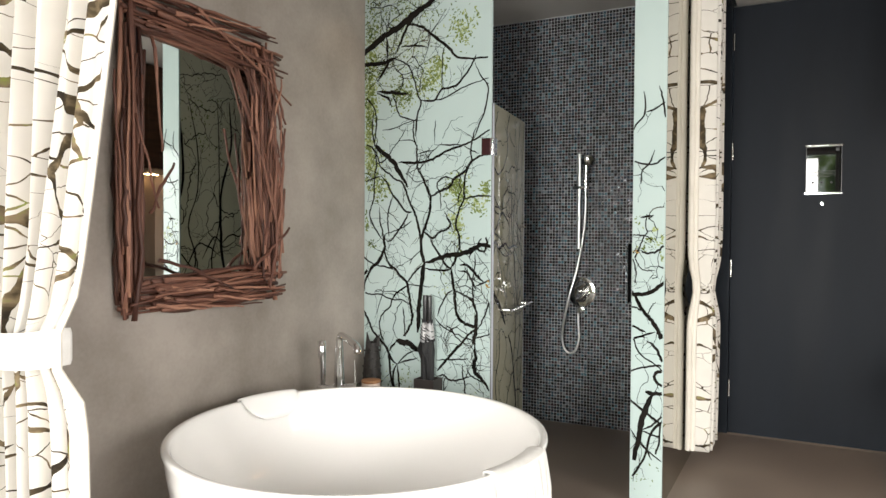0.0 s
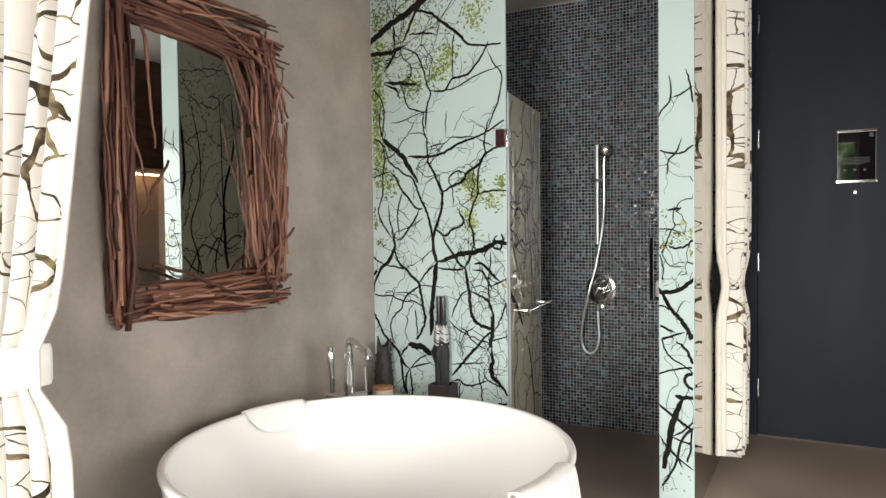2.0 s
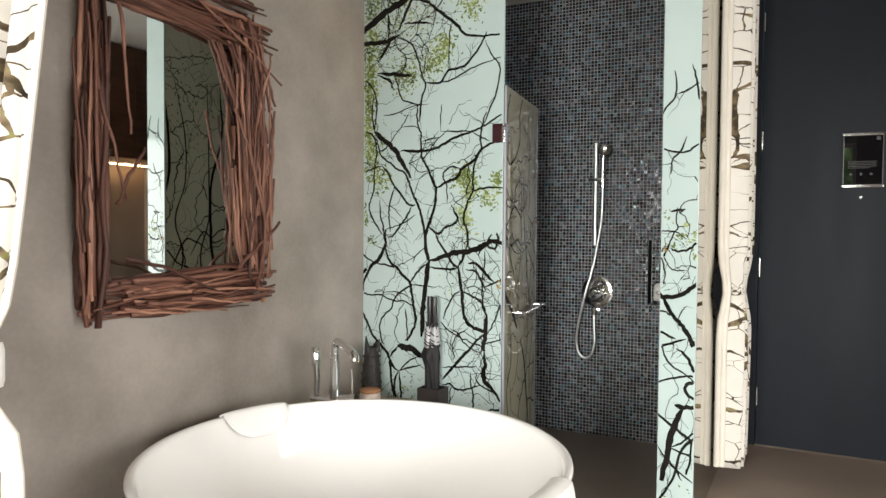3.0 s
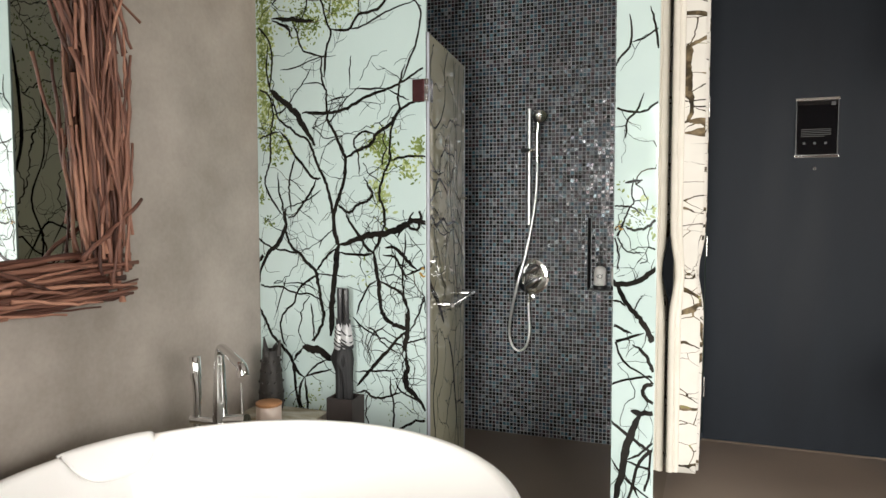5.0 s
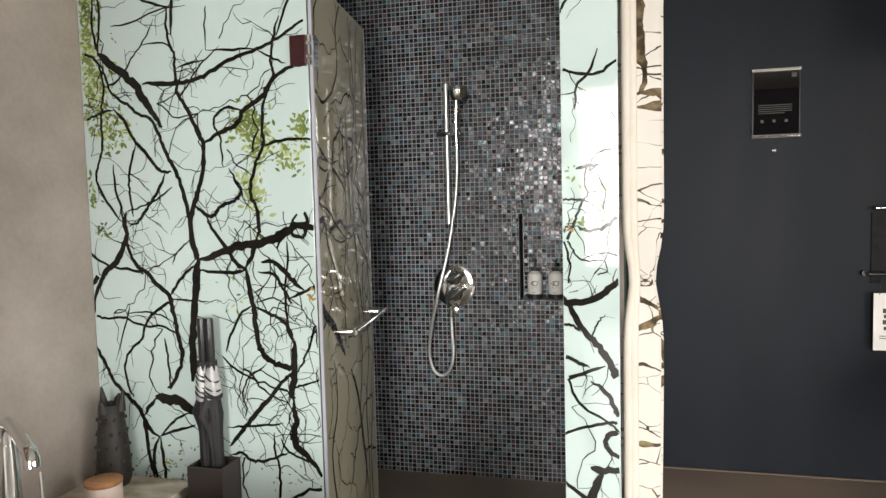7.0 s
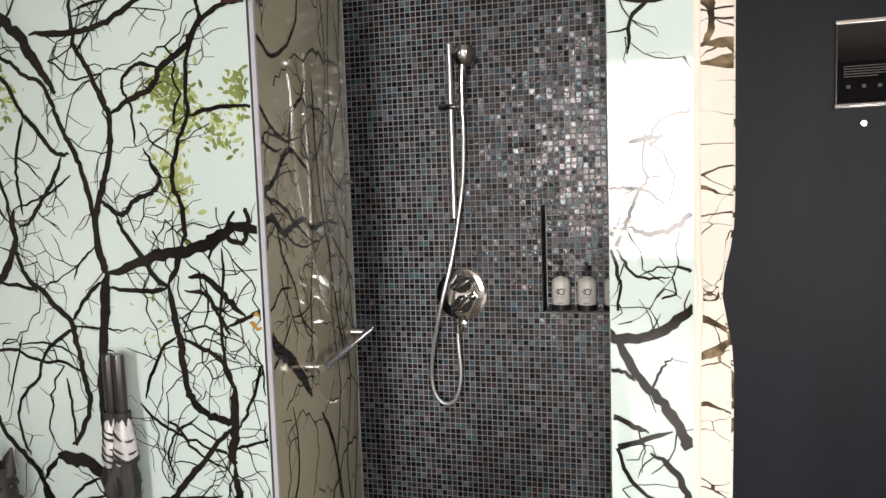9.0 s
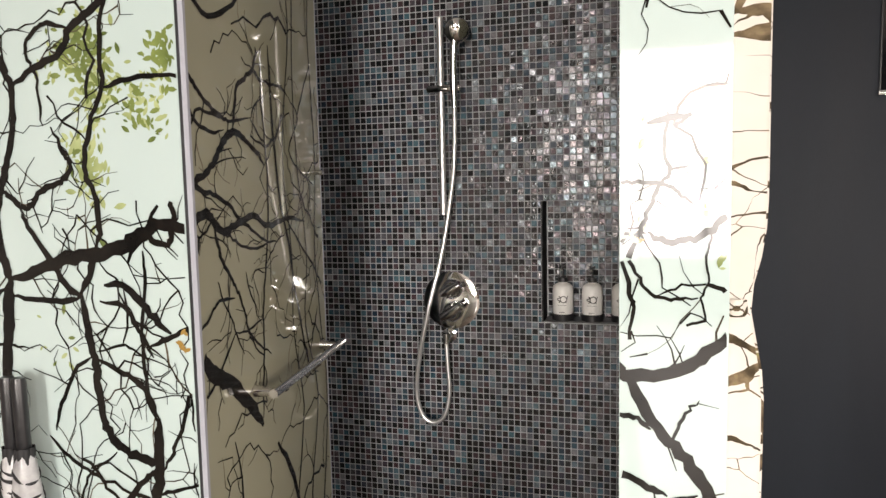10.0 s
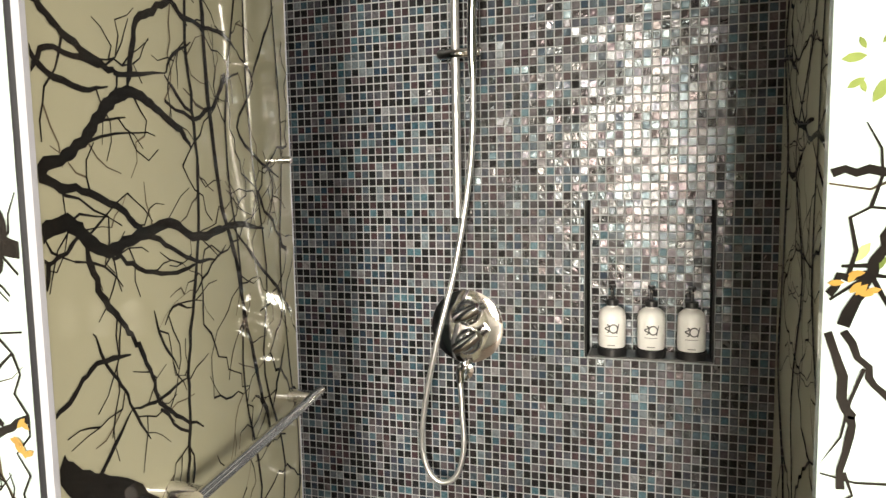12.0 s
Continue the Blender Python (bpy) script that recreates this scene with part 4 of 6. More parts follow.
def mural_left():
    ob = thing("mural_panel", "pale mint back-printed glass panel with bare branches and leaves", "glass panel", kind="structure")
    part("panel", boxed(X_WALL + 0.002, X_HINGE, Y_MURAL, Y_MURAL + 0.014, 0.0, CEIL - 0.002, 0.001), M_MINT, ob)
    p = Print(lambda u, v, h: (u, Y_MURAL - h, v), X_WALL + 0.003, X_HINGE - 0.001, 0.02, CEIL - 0.004, 4)
    for limb in LIMBS_WIDE:
        p.limb(*limb)
    p.web(X_WALL, -1.62, 1.38, 2.0, 0.125, 0.0020, 0.55)
    p.web(-1.80, X_HINGE, 0.55, 1.5, 0.105, 0.0022, 0.7)
    p.web(X_WALL, X_HINGE, 0.30, 1.4, 0.145, 0.0019, 0.5)
    p.web(-1.78, X_HINGE, 0.45, 1.25, 0.085, 0.0025, 0.5)
    p.web(X_WALL, -1.98, 2.08, 2.62, 0.075, 0.0024, 0.75)
    p.web(X_WALL, X_HINGE, 2.55, 2.78, 0.13, 0.0028, 0.7)
    for _ in range(20):
        p.grow(p.rng.uniform(X_WALL, -1.92), p.rng.uniform(2.15, 2.7), p.rng.uniform(-0.2, 1.6), p.rng.uniform(0.15, 0.35), p.rng.uniform(0.0018, 0.0034), 1)
    crown = ((-2.27, 2.40, 0.04, 0.20, 170, 0.011, 0.35), (-2.28, 2.10, 0.024, 0.13, 150, 0.012, 0.55), (-2.29, 1.86, 0.02, 0.12, 110, 0.012, 0.5), (-2.26, 1.68, 0.03, 0.07, 60, 0.012, 0.6),
             (-2.06, 2.09, 0.045, 0.045, 85, 0.011, 0.3), (-2.10, 2.34, 0.12, 0.10, 170, 0.008, 0.15), (-2.05, 2.56, 0.12, 0.06, 100, 0.009, 0.2),
             (-1.685, 2.43, 0.045, 0.055, 60, 0.011, 0.45), (-1.90, 2.15, 0.035, 0.035, 50, 0.012, 0.45), (-1.84, 2.22, 0.035, 0.035, 50, 0.012, 0.45))
    lower = ((-2.20, 1.56, 0.035, 0.035, 36, 0.012, 0.5), (-1.72, 1.565, 0.035, 0.03, 65, 0.012, 0.35), (-1.68, 1.50, 0.03, 0.03, 30, 0.012, 0.6),
             (-1.71, 1.37, 0.022, 0.05, 40, 0.013, 0.9), (-1.545, 1.55, 0.016, 0.022, 24, 0.011, 0.0), (-1.585, 1.46, 0.035, 0.03, 26, 0.011, 0.4), (-2.305, 1.36, 0.012, 0.03, 9, 0.012, 0.1),
             (-2.27, 1.23, 0.02, 0.025, 5, 0.013, 0.3), (-2.06, 0.46, 0.10, 0.05, 26, 0.008, 0.1), (-1.80, 1.02, 0.04, 0.03, 4, 0.011, 0.6), (-1.62, 0.44, 0.09, 0.06, 12, 0.006, 0.1))
    for u, v, su, sv, n, s, pale in crown + lower:
        p.leaves(u, v, su, sv, n, s, pale)
    for k in range(7):
        p.leaf(-1.528 + p.rng.gauss(0, 0.006), 1.035 + p.rng.gauss(0, 0.010), 0.009, p.rng.uniform(0, 6.28), "ochre")
    p.done(ob)


def mural_right():
    ob = thing("mural_strip", "narrow pale mint back-printed glass panel with branches", "glass panel", kind="structure")
    part("panel", boxed(X_SLIT, X_SIDE, Y_MURAL, Y_MURAL + 0.014, 0.0, CEIL - 0.002, 0.001), M_MINT, ob)
    p = Print(lambda u, v, h: (u, Y_MURAL - h, v), X_SLIT + 0.001, X_SIDE - 0.003, 0.01, CEIL - 0.004, 9)
    for limb in LIMBS_STRIP:
        p.limb(*limb, twigs=0.10)
    p.limb(10, 9, 7, [(-0.60, 0.42), (-0.66, 0.36), (-0.70, 0.22), (-0.77, 0.10)])
    p.limb(5, 5, 4, [(-0.77, 0.36), (-0.70, 0.28), (-0.61, 0.22)])
    p.web(X_SLIT, X_SIDE, 0.10, 0.75, 0.10, 0.0017, 0.6)
    p.web(X_SLIT, X_SIDE, 1.25, 1.60, 0.075, 0.0016, 0.6)
    for _ in range(4):
        p.grow(p.rng.uniform(X_SLIT, X_SIDE), p.rng.uniform(0.05, 0.35), p.rng.uniform(0.5, 2.6), 0.3, 0.0016, 1)
    for u, v, su, sv, n, s, pale in ((-0.657, 1.331, 0.009, 0.005, 4, 0.013, 1.0), (-0.622, 1.292, 0.006, 0.012, 3, 0.013, 0.5), (-0.685, 1.283, 0.016, 0.010, 3, 0.012, 0.5), (-0.667, 1.250, 0.012, 0.010, 3, 0.012, 0.5),
                                     (-0.712, 1.243, 0.014, 0.008, 3, 0.011, 0.4), (-0.624, 1.200, 0.008, 0.015, 3, 0.011, 0.2), (-0.745, 1.36, 0.012, 0.02, 3, 0.010, 0.1), (-0.69, 0.12, 0.05, 0.05, 10, 0.007, 0.1)):
        p.leaves(u, v, su, sv, n, s, pale)
    for k in range(7):
        p.leaf(-0.744 + p.rng.gauss(0, 0.008), 1.226 + p.rng.gauss(0, 0.005), 0.006, p.rng.uniform(0, 6.28), "ochre")
    p.done(ob)


def side_panel():
    """The shower's side: back-printed glass, seen from the inside and mirroring the curtain outside."""
    ob = thing("shower_side_panel", "dark olive back-printed glass side of the shower", "glass panel", kind="structure")
    part("panel", boxed(X_SIDE - 0.010, X_SIDE - 0.004, Y_MURAL + 0.0145, Y_TILE - 0.004, 0.0, CEIL - 0.002, 0.001), M_SAGE, ob)
    part("outer_face", boxed(X_SIDE - 0.0035, X_SIDE, Y_MURAL + 0.0145, Y_DOOR - 0.02, 0.0, CEIL - 0.002), M_SMOKED, ob, "smoky reflecting outer glass")
    p = Print(lambda u, v, h: (X_SIDE - 0.010 - h, u, v), Y_MURAL + 0.02, Y_TILE - 0.01, 0.02, CEIL - 0.01, 21)
    for k in range(7):
        u, j = Y_MURAL + 0.1 + 0.17 * k, lambda: p.rng.uniform(-0.09, 0.09)
        w = 10 if k % 3 else 20
        p.limb(w, w, 0.7 * w, [(u, 0.03), (u + j(), 0.35), (u + j(), 0.6), (u + j(), 0.85), (u + j(), 1.1), (u + j(), 1.35), (u + j(), 1.6), (u + j(), 1.95), (u + j(), 2.3)])
        p.limb(11, 9, 6, [(u - 0.1, 0.9 + 0.1 * k), (u + 0.02, 1.05 + 0.08 * k + j()), (u + 0.12, 1.05 + 0.08 * k + j()), (u + 0.25, 1.0 + 0.12 * k)])
    for _ in range(40):
        p.grow(p.rng.uniform(Y_MURAL, Y_TILE), p.rng.uniform(0.2, 2.6), p.rng.uniform(0, 6.28), 0.5, p.rng.uniform(0.0014, 0.003), 1)
    p.leaves(Y_MURAL + 0.3, 2.1, 0.15, 0.2, 80, 0.012)
    p.web(p.u0, p.u1, 0.5, 2.5, 0.15, 0.0042, 0.85)
    p.done(ob)


mural_left()
mural_right()
side_panel()

# ---- shower door, standing open ----
HINGE, FREE = Vector((X_HINGE + 0.004, Y_MURAL + 0.012, 0)), Vector((-1.602, 4.165, 0))
DOOR_LEN = (FREE - HINGE).length
ALONG = (FREE - HINGE).normalized()
OUT = Vector((ALONG.y, -ALONG.x, 0))       # towards the opening
DOOR_TOP = 2.0


def slab(bm, u0, u1, h0, h1, z0, z1):
    """A block along the door: u along it, h out from it."""
    vs = box(bm, u0, u1, h0, h1, z0, z1).verts[-8:]
    for v in vs:
        q = HINGE + ALONG * v.co.x + OUT * v.co.y
        v.co = Vector((q.x, q.y, v.co.z))
    return bm


def shower_door():
    ob = thing("shower_door", "back-printed glass shower door standing open inwards", "shower door", kind="structure")
    part("glass", slab(bmesh.new(), 0.006, DOOR_LEN - 0.003, -0.006, 0.004, 0.012, DOOR_TOP), M_OLIVE, ob, "olive printed glass")
    part("hinge_edge", slab(bmesh.new(), -0.003, 0.0055, -0.006, 0.0065, 0.012, DOOR_TOP), M_GLASS_EDGE, ob, "pale ground glass edge")
    part("seal", boxed(X_HINGE + 0.0003, X_HINGE + 0.0013, Y_MURAL + 0.001, Y_MURAL + 0.010, 0.012, DOOR_TOP), M_BLACK, ob, "black rubber seal")
    part("free_edge", slab(bmesh.new(), DOOR_LEN - 0.0025, DOOR_LEN + 0.002, -0.006, 0.005, 0.012, DOOR_TOP), M_GLASS_EDGE, ob)
    for z in (1.77, 0.28):
        h = part("hinge", slab(bmesh.new(), 0.004, 0.045, -0.012, 0.010, z - 0.045, z + 0.045), M_CHROME, ob, "polished chrome hinge")
        bm = boxed(X_HINGE - 0.055, X_HINGE - 0.003, Y_MURAL - 0.009, Y_MURAL - 0.001, z - 0.045, z + 0.045, 0.002)
        part("hinge_plate", bm, M_HINGE, h, "plum reflecting hinge plate")
        bm = bmesh.new()
        for a, b in ((-0.044, -0.022), (-0.016, 0.016), (0.022, 0.044)):
            disc_bar(bm, (X_HINGE + 0.006, Y_MURAL - 0.004, z + a), (X_HINGE + 0.006, Y_MURAL - 0.004, z + b), 0.007, 12)
        part("knuckle", bm, M_CHROME, h, smooth=True)
    def on(u, h, z):
        q = HINGE + ALONG * u + OUT * h
        return (q.x, q.y, z)
    # horizontal grip on the inner side
    bar = part("grip", tube(bmesh.new(), [on(0.20, 0.055, 0.875), on(DOOR_LEN - 0.01, 0.055, 0.875)], 0.010, 14), M_CHROME, ob, "round chrome grip bar", smooth=True)
    for u in (0.22, DOOR_LEN - 0.05):
        part("bracket", tube(bmesh.new(), [on(u, 0.0045, 0.875), on(u, 0.055, 0.875)], [0.014, 0.009], 14), M_CHROME, bar, smooth=True)
    part("stop", tube(bmesh.new(), [on(DOOR_LEN - 0.06, 0.0045, 1.345), on(DOOR_LEN - 0.06, 0.03, 1.345)], 0.007, 10), M_CHROME, ob, smooth=True)
    p = Print(lambda u, v, h: on(u, 0.0042 + h, v), 0.008, DOOR_LEN - 0.005, 0.02, DOOR_TOP - 0.005, 33)
    for limb in LIMBS_DOOR:
        p.limb(*limb, twigs=0.12)
    for u in (0.47, 0.56, 0.64):
        j = lambda: u + p.rng.uniform(-0.06, 0.06)
        p.limb(6, 5, 4, [(j(), 0.03), (j(), 0.3), (j(), 0.5), (j(), 0.75), (j(), 0.95), (j(), 1.15), (j(), 1.4), (j(), 1.7), (j(), 1.98)])
    p.limb(16, 12, 8, [(0.33, 0.72), (0.42, 0.60), (0.50, 0.35), (0.56, 0.10)])
    p.limb(9, 8, 6, [(0.01, 1.66), (0.09, 1.63), (0.20, 1.68), (0.28, 1.78), (0.27, 1.90), (0.33, 1.99)])
    p.limb(8, 8, 6, [(0.05, 0.10), (0.10, 0.30), (0.06, 0.50), (0.14, 0.64), (0.12, 0.80)])
    p.web(0, DOOR_LEN, 0.1, 0.75, 0.12, 0.0024, 0.8)
    p.web(0, DOOR_LEN, 1.60, 1.98, 0.12, 0.0024, 0.8)
    p.web(0.22, DOOR_LEN, 0.75, 1.60, 0.10, 0.0017, 0.6)
    p.web(0.06, DOOR_LEN, 0.75, 1.60, 0.14, 0.0026, 0.5)
    p.done(ob)


shower_door()

# ---- entrance door and what hangs on it ----
def entrance_door():
    ob = thing("door_1", "tall matt slate-blue entrance door, closed", "door", kind="structure")
    part("leaf", boxed(DX0, DX1, Y_DOOR, Y_DOOR + 0.05, 0.006, CEIL - 0.012, 0.002), M_DOOR, ob)
    part("frame", boxed(DX1 + 0.003, DX1 + 0.028, Y_DOOR - 0.012, Y_DOOR + 0.06, 0, CEIL - 0.004, 0.002), M_FRAME_DARK, ob, "thin grey metal door frame")
    part("threshold", boxed(DX0, DX1, Y_DOOR - 0.006, Y_DOOR + 0.002, 0.0005, 0.003), M_BEIGE, ob, "thin threshold strip")
    for z in (0.30, 1.085, 1.845, 2.55):
        bm = disc_bar(bmesh.new(), (DX0 + 0.004, Y_DOOR - 0.007, z - 0.055), (DX0 + 0.004, Y_DOOR - 0.007, z + 0.055), 0.006, 10)
        part("hinge", bm, M_STEEL, ob, smooth=True)
    bm = tube(bmesh.new(), [(0.059, Y_DOOR - 0.001, 1.50), (0.059, Y_DOOR - 0.008, 1.50)], [0.011, 0.009], 20)
    part("peephole", bm, M_CHROME, ob, "small chrome peephole", smooth=True)
    lock = part("lock_plate", boxed(0.455, 0.575, Y_DOOR - 0.010, Y_DOOR - 0.001, 0.90, 1.215, 0.004), M_SLATE, ob, "black lock plate")
    bm = tube(bmesh.new(), [(0.555, Y_DOOR - 0.010, 1.235), (0.555, Y_DOOR - 0.055, 1.235), (0.55, Y_DOOR - 0.058, 1.235), (0.455, Y_DOOR - 0.058, 1.232)], [0.012, 0.012, 0.012, 0.008], 12)
    part("latch_lever", bm, M_CHROME, lock, "chrome door guard", smooth=True)
    part("guard_plate", boxed(0.535, 0.585, Y_DOOR - 0.022, Y_DOOR - 0.0105, 1.217, 1.262, 0.004), M_CHROME, ob, "chrome door guard plate")
    part("turn_knob", tube(bmesh.new(), [(0.425, Y_DOOR - 0.001, 0.945), (0.425, Y_DOOR - 0.03, 0.945)], [0.014, 0.011], 16), M_BLACK, ob, smooth=True)
    bm = tube(bmesh.new(), smooth_path([(0.505, Y_DOOR - 0.010, 0.945), (0.505, Y_DOOR - 0.05, 0.945), (0.49, Y_DOOR - 0.058, 0.945), (0.43, Y_DOOR - 0.058, 0.945)], 5), 0.009, 12)
    part("lever_handle", bm, M_BLACK, ob, "black lever handle", smooth=True)


def evacuation_frame():
    ob = thing("evacuation_plan", "black glazed safety notice in a slim silver frame on the door", "notice")
    y = Y_DOOR - 0.002
    part("backing", boxed(-0.034, 0.164, y - 0.008, y, 1.560, 1.862, 0.001), M_BLACK, ob)
    part("glass", boxed(-0.030, 0.160, y - 0.0105, y - 0.0085, 1.572, 1.850), M_BLACK_GLASS, ob, "glossy black glass")
    for z0_, z1_ in ((1.557, 1.570), (1.852, 1.865)):
        part("rail", boxed(-0.038, 0.168, y - 0.014, y, z0_, z1_, 0.002), M_CHROME, ob, "polished silver rail")
    for k in range(3):
        part("pictogram", boxed(0.0 + 0.05 * k, 0.012 + 0.05 * k, y - 0.0112, y - 0.0107, 1.625, 1.637), surface_text, ob)
    for k in range(5):
        part("text_line", boxed(-0.01, 0.13 - 0.03 * (k == 0), y - 0.0112, y - 0.0107, 1.665 + 0.009 * k, 1.668 + 0.009 * k), surface_text, ob)
    part("pictogram", boxed(0.128, 0.148, y - 0.0112, y - 0.0107, 1.822, 1.842), surface_text, ob)


def door_tag():
    ob = thing("door_hanger", "white card door hanger on a looped cord from the lever", "door hanger")
    y = Y_DOOR - 0.060
    part("card", boxed(0.452, 0.552, y - 0.002, y, 0.61, 0.862, 0.0005), M_PAPER, ob)
    cord = tube(bmesh.new(), smooth_path([(0.475, y - 0.001, 0.855), (0.485, y - 0.002, 0.93), (0.497, y - 0.004, 0.956), (0.512, y - 0.002, 0.93), (0.528, y - 0.001, 0.855)], 6), 0.0022, 6)
    part("cord", cord, M_BLACK, ob, "dark cord", smooth=True)
    for k, (a, b) in enumerate(((0.775, 0.795), (0.752, 0.768), (0.725, 0.745), (0.70, 0.715))):
        part("printed_mark", boxed(0.488 + 0.004 * (k % 2), 0.515 - 0.003 * (k % 3), y - 0.0032, y - 0.0022, a, b), M_TEXT, ob)
    for z in (0.672, 0.662):
        part("text_line", boxed(0.475, 0.53, y - 0.0032, y - 0.0022, z, z + 0.003), M_TEXT, ob)


surface_text = plain("grey_lettering", (0.016, 0.016, 0.017), 0.5)
entrance_door()
evacuation_frame()
door_tag()

# ---- minibar wall beside the door ----
def minibar():
    ob = thing("wall_cabinet", "dark walnut wall cabinet with a lit underside", "cabinet")
    part("body", boxed(0.628, X_RIGHT - 0.002, 3.75, Y_DOOR - 0.003, 1.862, CEIL - 0.006, 0.003), M_WALNUT, ob)
    part("door_panel", boxed(0.612, 0.627, 3.76, 4.35, 1.865, CEIL - 0.01, 0.002), M_WALNUT, ob)
    part("door_panel", boxed(0.612, 0.627, 4.354, Y_DOOR - 0.014, 1.865, CEIL - 0.01, 0.002), M_WALNUT, ob)
    part("led_strip", boxed(1.14, 1.16, 3.85, Y_DOOR - 0.05, 1.853, 1.861), M_LED_STRIP, ob, "warm glowing light strip")
    ob = thing("floating_drawers", "dark walnut floating drawer unit fixed to the wall", "drawer unit")
    part("body", boxed(0.632, X_RIGHT - 0.002, 3.75, Y_DOOR - 0.003, 0.352, 0.60, 0.003), M_WALNUT, ob)
    part("worktop", boxed(0.618, X_RIGHT - 0.002, 3.74, Y_DOOR - 0.003, 0.602, 0.625, 0.003), M_WALNUT, ob, "dark walnut top")
    for a, b in ((3.755, 4.34), (4.345, Y_DOOR - 0.008)):
        d = part("drawer_front", boxed(0.616, 0.631, a, b, 0.355, 0.597, 0.002), M_WALNUT, ob)
        part("finger_groove", boxed(0.611, 0.6155, (a + b) / 2 - 0.07, (a + b) / 2 + 0.07, 0.56, 0.572, 0.001), M_BLACK, d)
    for z in (0.775, 0.945):
        ob = thing("wall_shelf", "thin dark walnut shelf on the beige wall", "shelf", "thin wall shelves")
        part("board", boxed(0.72, X_RIGHT - 0.002, Y_DOOR - 0.22, Y_DOOR - 0.002, z, z + 0.018, 0.002), M_WALNUT, ob)


minibar()
ob = thing("waste_bin", "small black waste bin on the floor", "bin")
part("body", lathe([(0.085, 0.002), (0.10, 0.05), (0.11, 0.26), (0.104, 0.262), (0.09, 0.04)], 0.86, 4.66, 32), M_BLACK, ob, smooth=True)

# ---- bathtub ----
TX, TY, TR, TZ = -1.485, 2.185, 0.697, 0.582


def bathtub():
    ob = thing("bathtub", "round white freestanding acrylic bathtub with a thin rim", "bathtub")
    prof = [(0.50, 0.001), (0.555, 0.02), (0.60, 0.12), (0.655, 0.34), (0.683, 0.50), (TR - 0.006, TZ - 0.030), (TR, TZ - 0.012), (TR - 0.002, TZ - 0.004), (TR - 0.008, TZ),
            (TR - 0.020, TZ - 0.0005), (TR - 0.027, TZ - 0.004), (TR - 0.032, TZ - 0.016), (TR - 0.045, TZ - 0.07), (0.615, 0.40), (0.565, 0.28), (0.50, 0.17), (0.38, 0.125), (0.10, 0.118)]
    part("shell", lathe(prof, TX, TY, 96), M_TUB, ob, smooth=True)
    part("drain", lathe([(0.034, 0.1185), (0.034, 0.122), (0.026, 0.124)], TX + 0.05, TY, 24), M_CHROME, ob, "chrome drain", smooth=True)


def headrest():
    ob = thing("bath_pillow", "white moulded half-moon headrest over the tub rim", "bath pillow")
    bm = bmesh.new()
    n, m = 28, 14
    grid = []
    for i in range(n + 1):
        a = 2.82 + (i / n - 0.5) * 0.42
        e = abs(2 * i / n - 1)
        half = math.sqrt(max(1 - e ** 3.0, 0.0))
        row = []
        for k in range(m + 1):
            s = k / m
            r = TR - 0.004 - (0.035 + 0.075 * half) * s
            drop = 0.0 if s < 0.4 else (s - 0.4) ** 1.4 * 0.20 * half
            z = TZ + 0.003 + 0.018 * min(1.0, 3.5 * s + 0.15) ** 0.5 * (0.35 + 0.65 * half) - drop
            row.append(bm.verts.new((TX + r * math.cos(a), TY + r * math.sin(a), z)))
        grid.append(row)
    for i in range(n):
        for k in range(m):
            bm.faces.new((grid[i][k], grid[i + 1][k], grid[i + 1][k + 1], grid[i][k + 1]))
    c = part("cushion", bm, M_TUB, ob, smooth=True)
    mod = c.modifiers.new("thick", "SOLIDIFY")
    mod.thickness, mod.offset = 0.010, -1.0 if c.data.polygons[0].normal.z > 0 else 1.0


def towel():
    ob = thing("bath_towel", "white folded towel draped over the tub rim", "towel")
    bm = bmesh.new()
    rows_, n = [], 40
    prof = [(-0.060, TZ - 0.20), (-0.058, TZ - 0.06), (-0.052, TZ + 0.003), (-0.03, TZ + 0.009), (-0.008, TZ + 0.009), (0.010, TZ), (0.016, TZ - 0.03), (0.014, TZ - 0.12), (0.010, TZ - 0.25), (0.012, TZ - 0.38), (0.016, 0.14)]
    for j, (dr, z) in enumerate(prof):
        row = []
        for i in range(n + 1):
            a = -0.36 + 0.46 * i / n
            fall = max(0, (TZ - z) / 0.45) if j > 4 else 0
            base = TR + dr if j < 7 else 0.697 + dr + 0.012
            wave = 0.013 * fall * (math.sin(i * 0.95) + 0.6 * math.sin(i * 0.47 + 1)) + 0.012 * fall
            row.append(bm.verts.new((TX + (base + wave) * math.cos(a), TY + (base + wave) * math.sin(a), z + 0.01 * math.sin(i * 0.3) * (j == len(prof) - 1))))
        rows_.append(row)
    for a, b in zip(rows_, rows_[1:]):
        for i in range(n):
            bm.faces.new((a[i], a[i + 1], b[i + 1], b[i]))
    c = part("cloth", bm, M_TOWEL, ob, smooth=True)
    mod = c.modifiers.new("thick", "SOLIDIFY")
    mod.thickness, mod.offset = 0.009, 1.0


bathtub()
headrest()
towel()

# ---- marble ledge and what stands on it ----
LZ = 0.415
ob = thing("marble_ledge", "cream veined marble ledge behind the tub", "ledge", kind="structure")


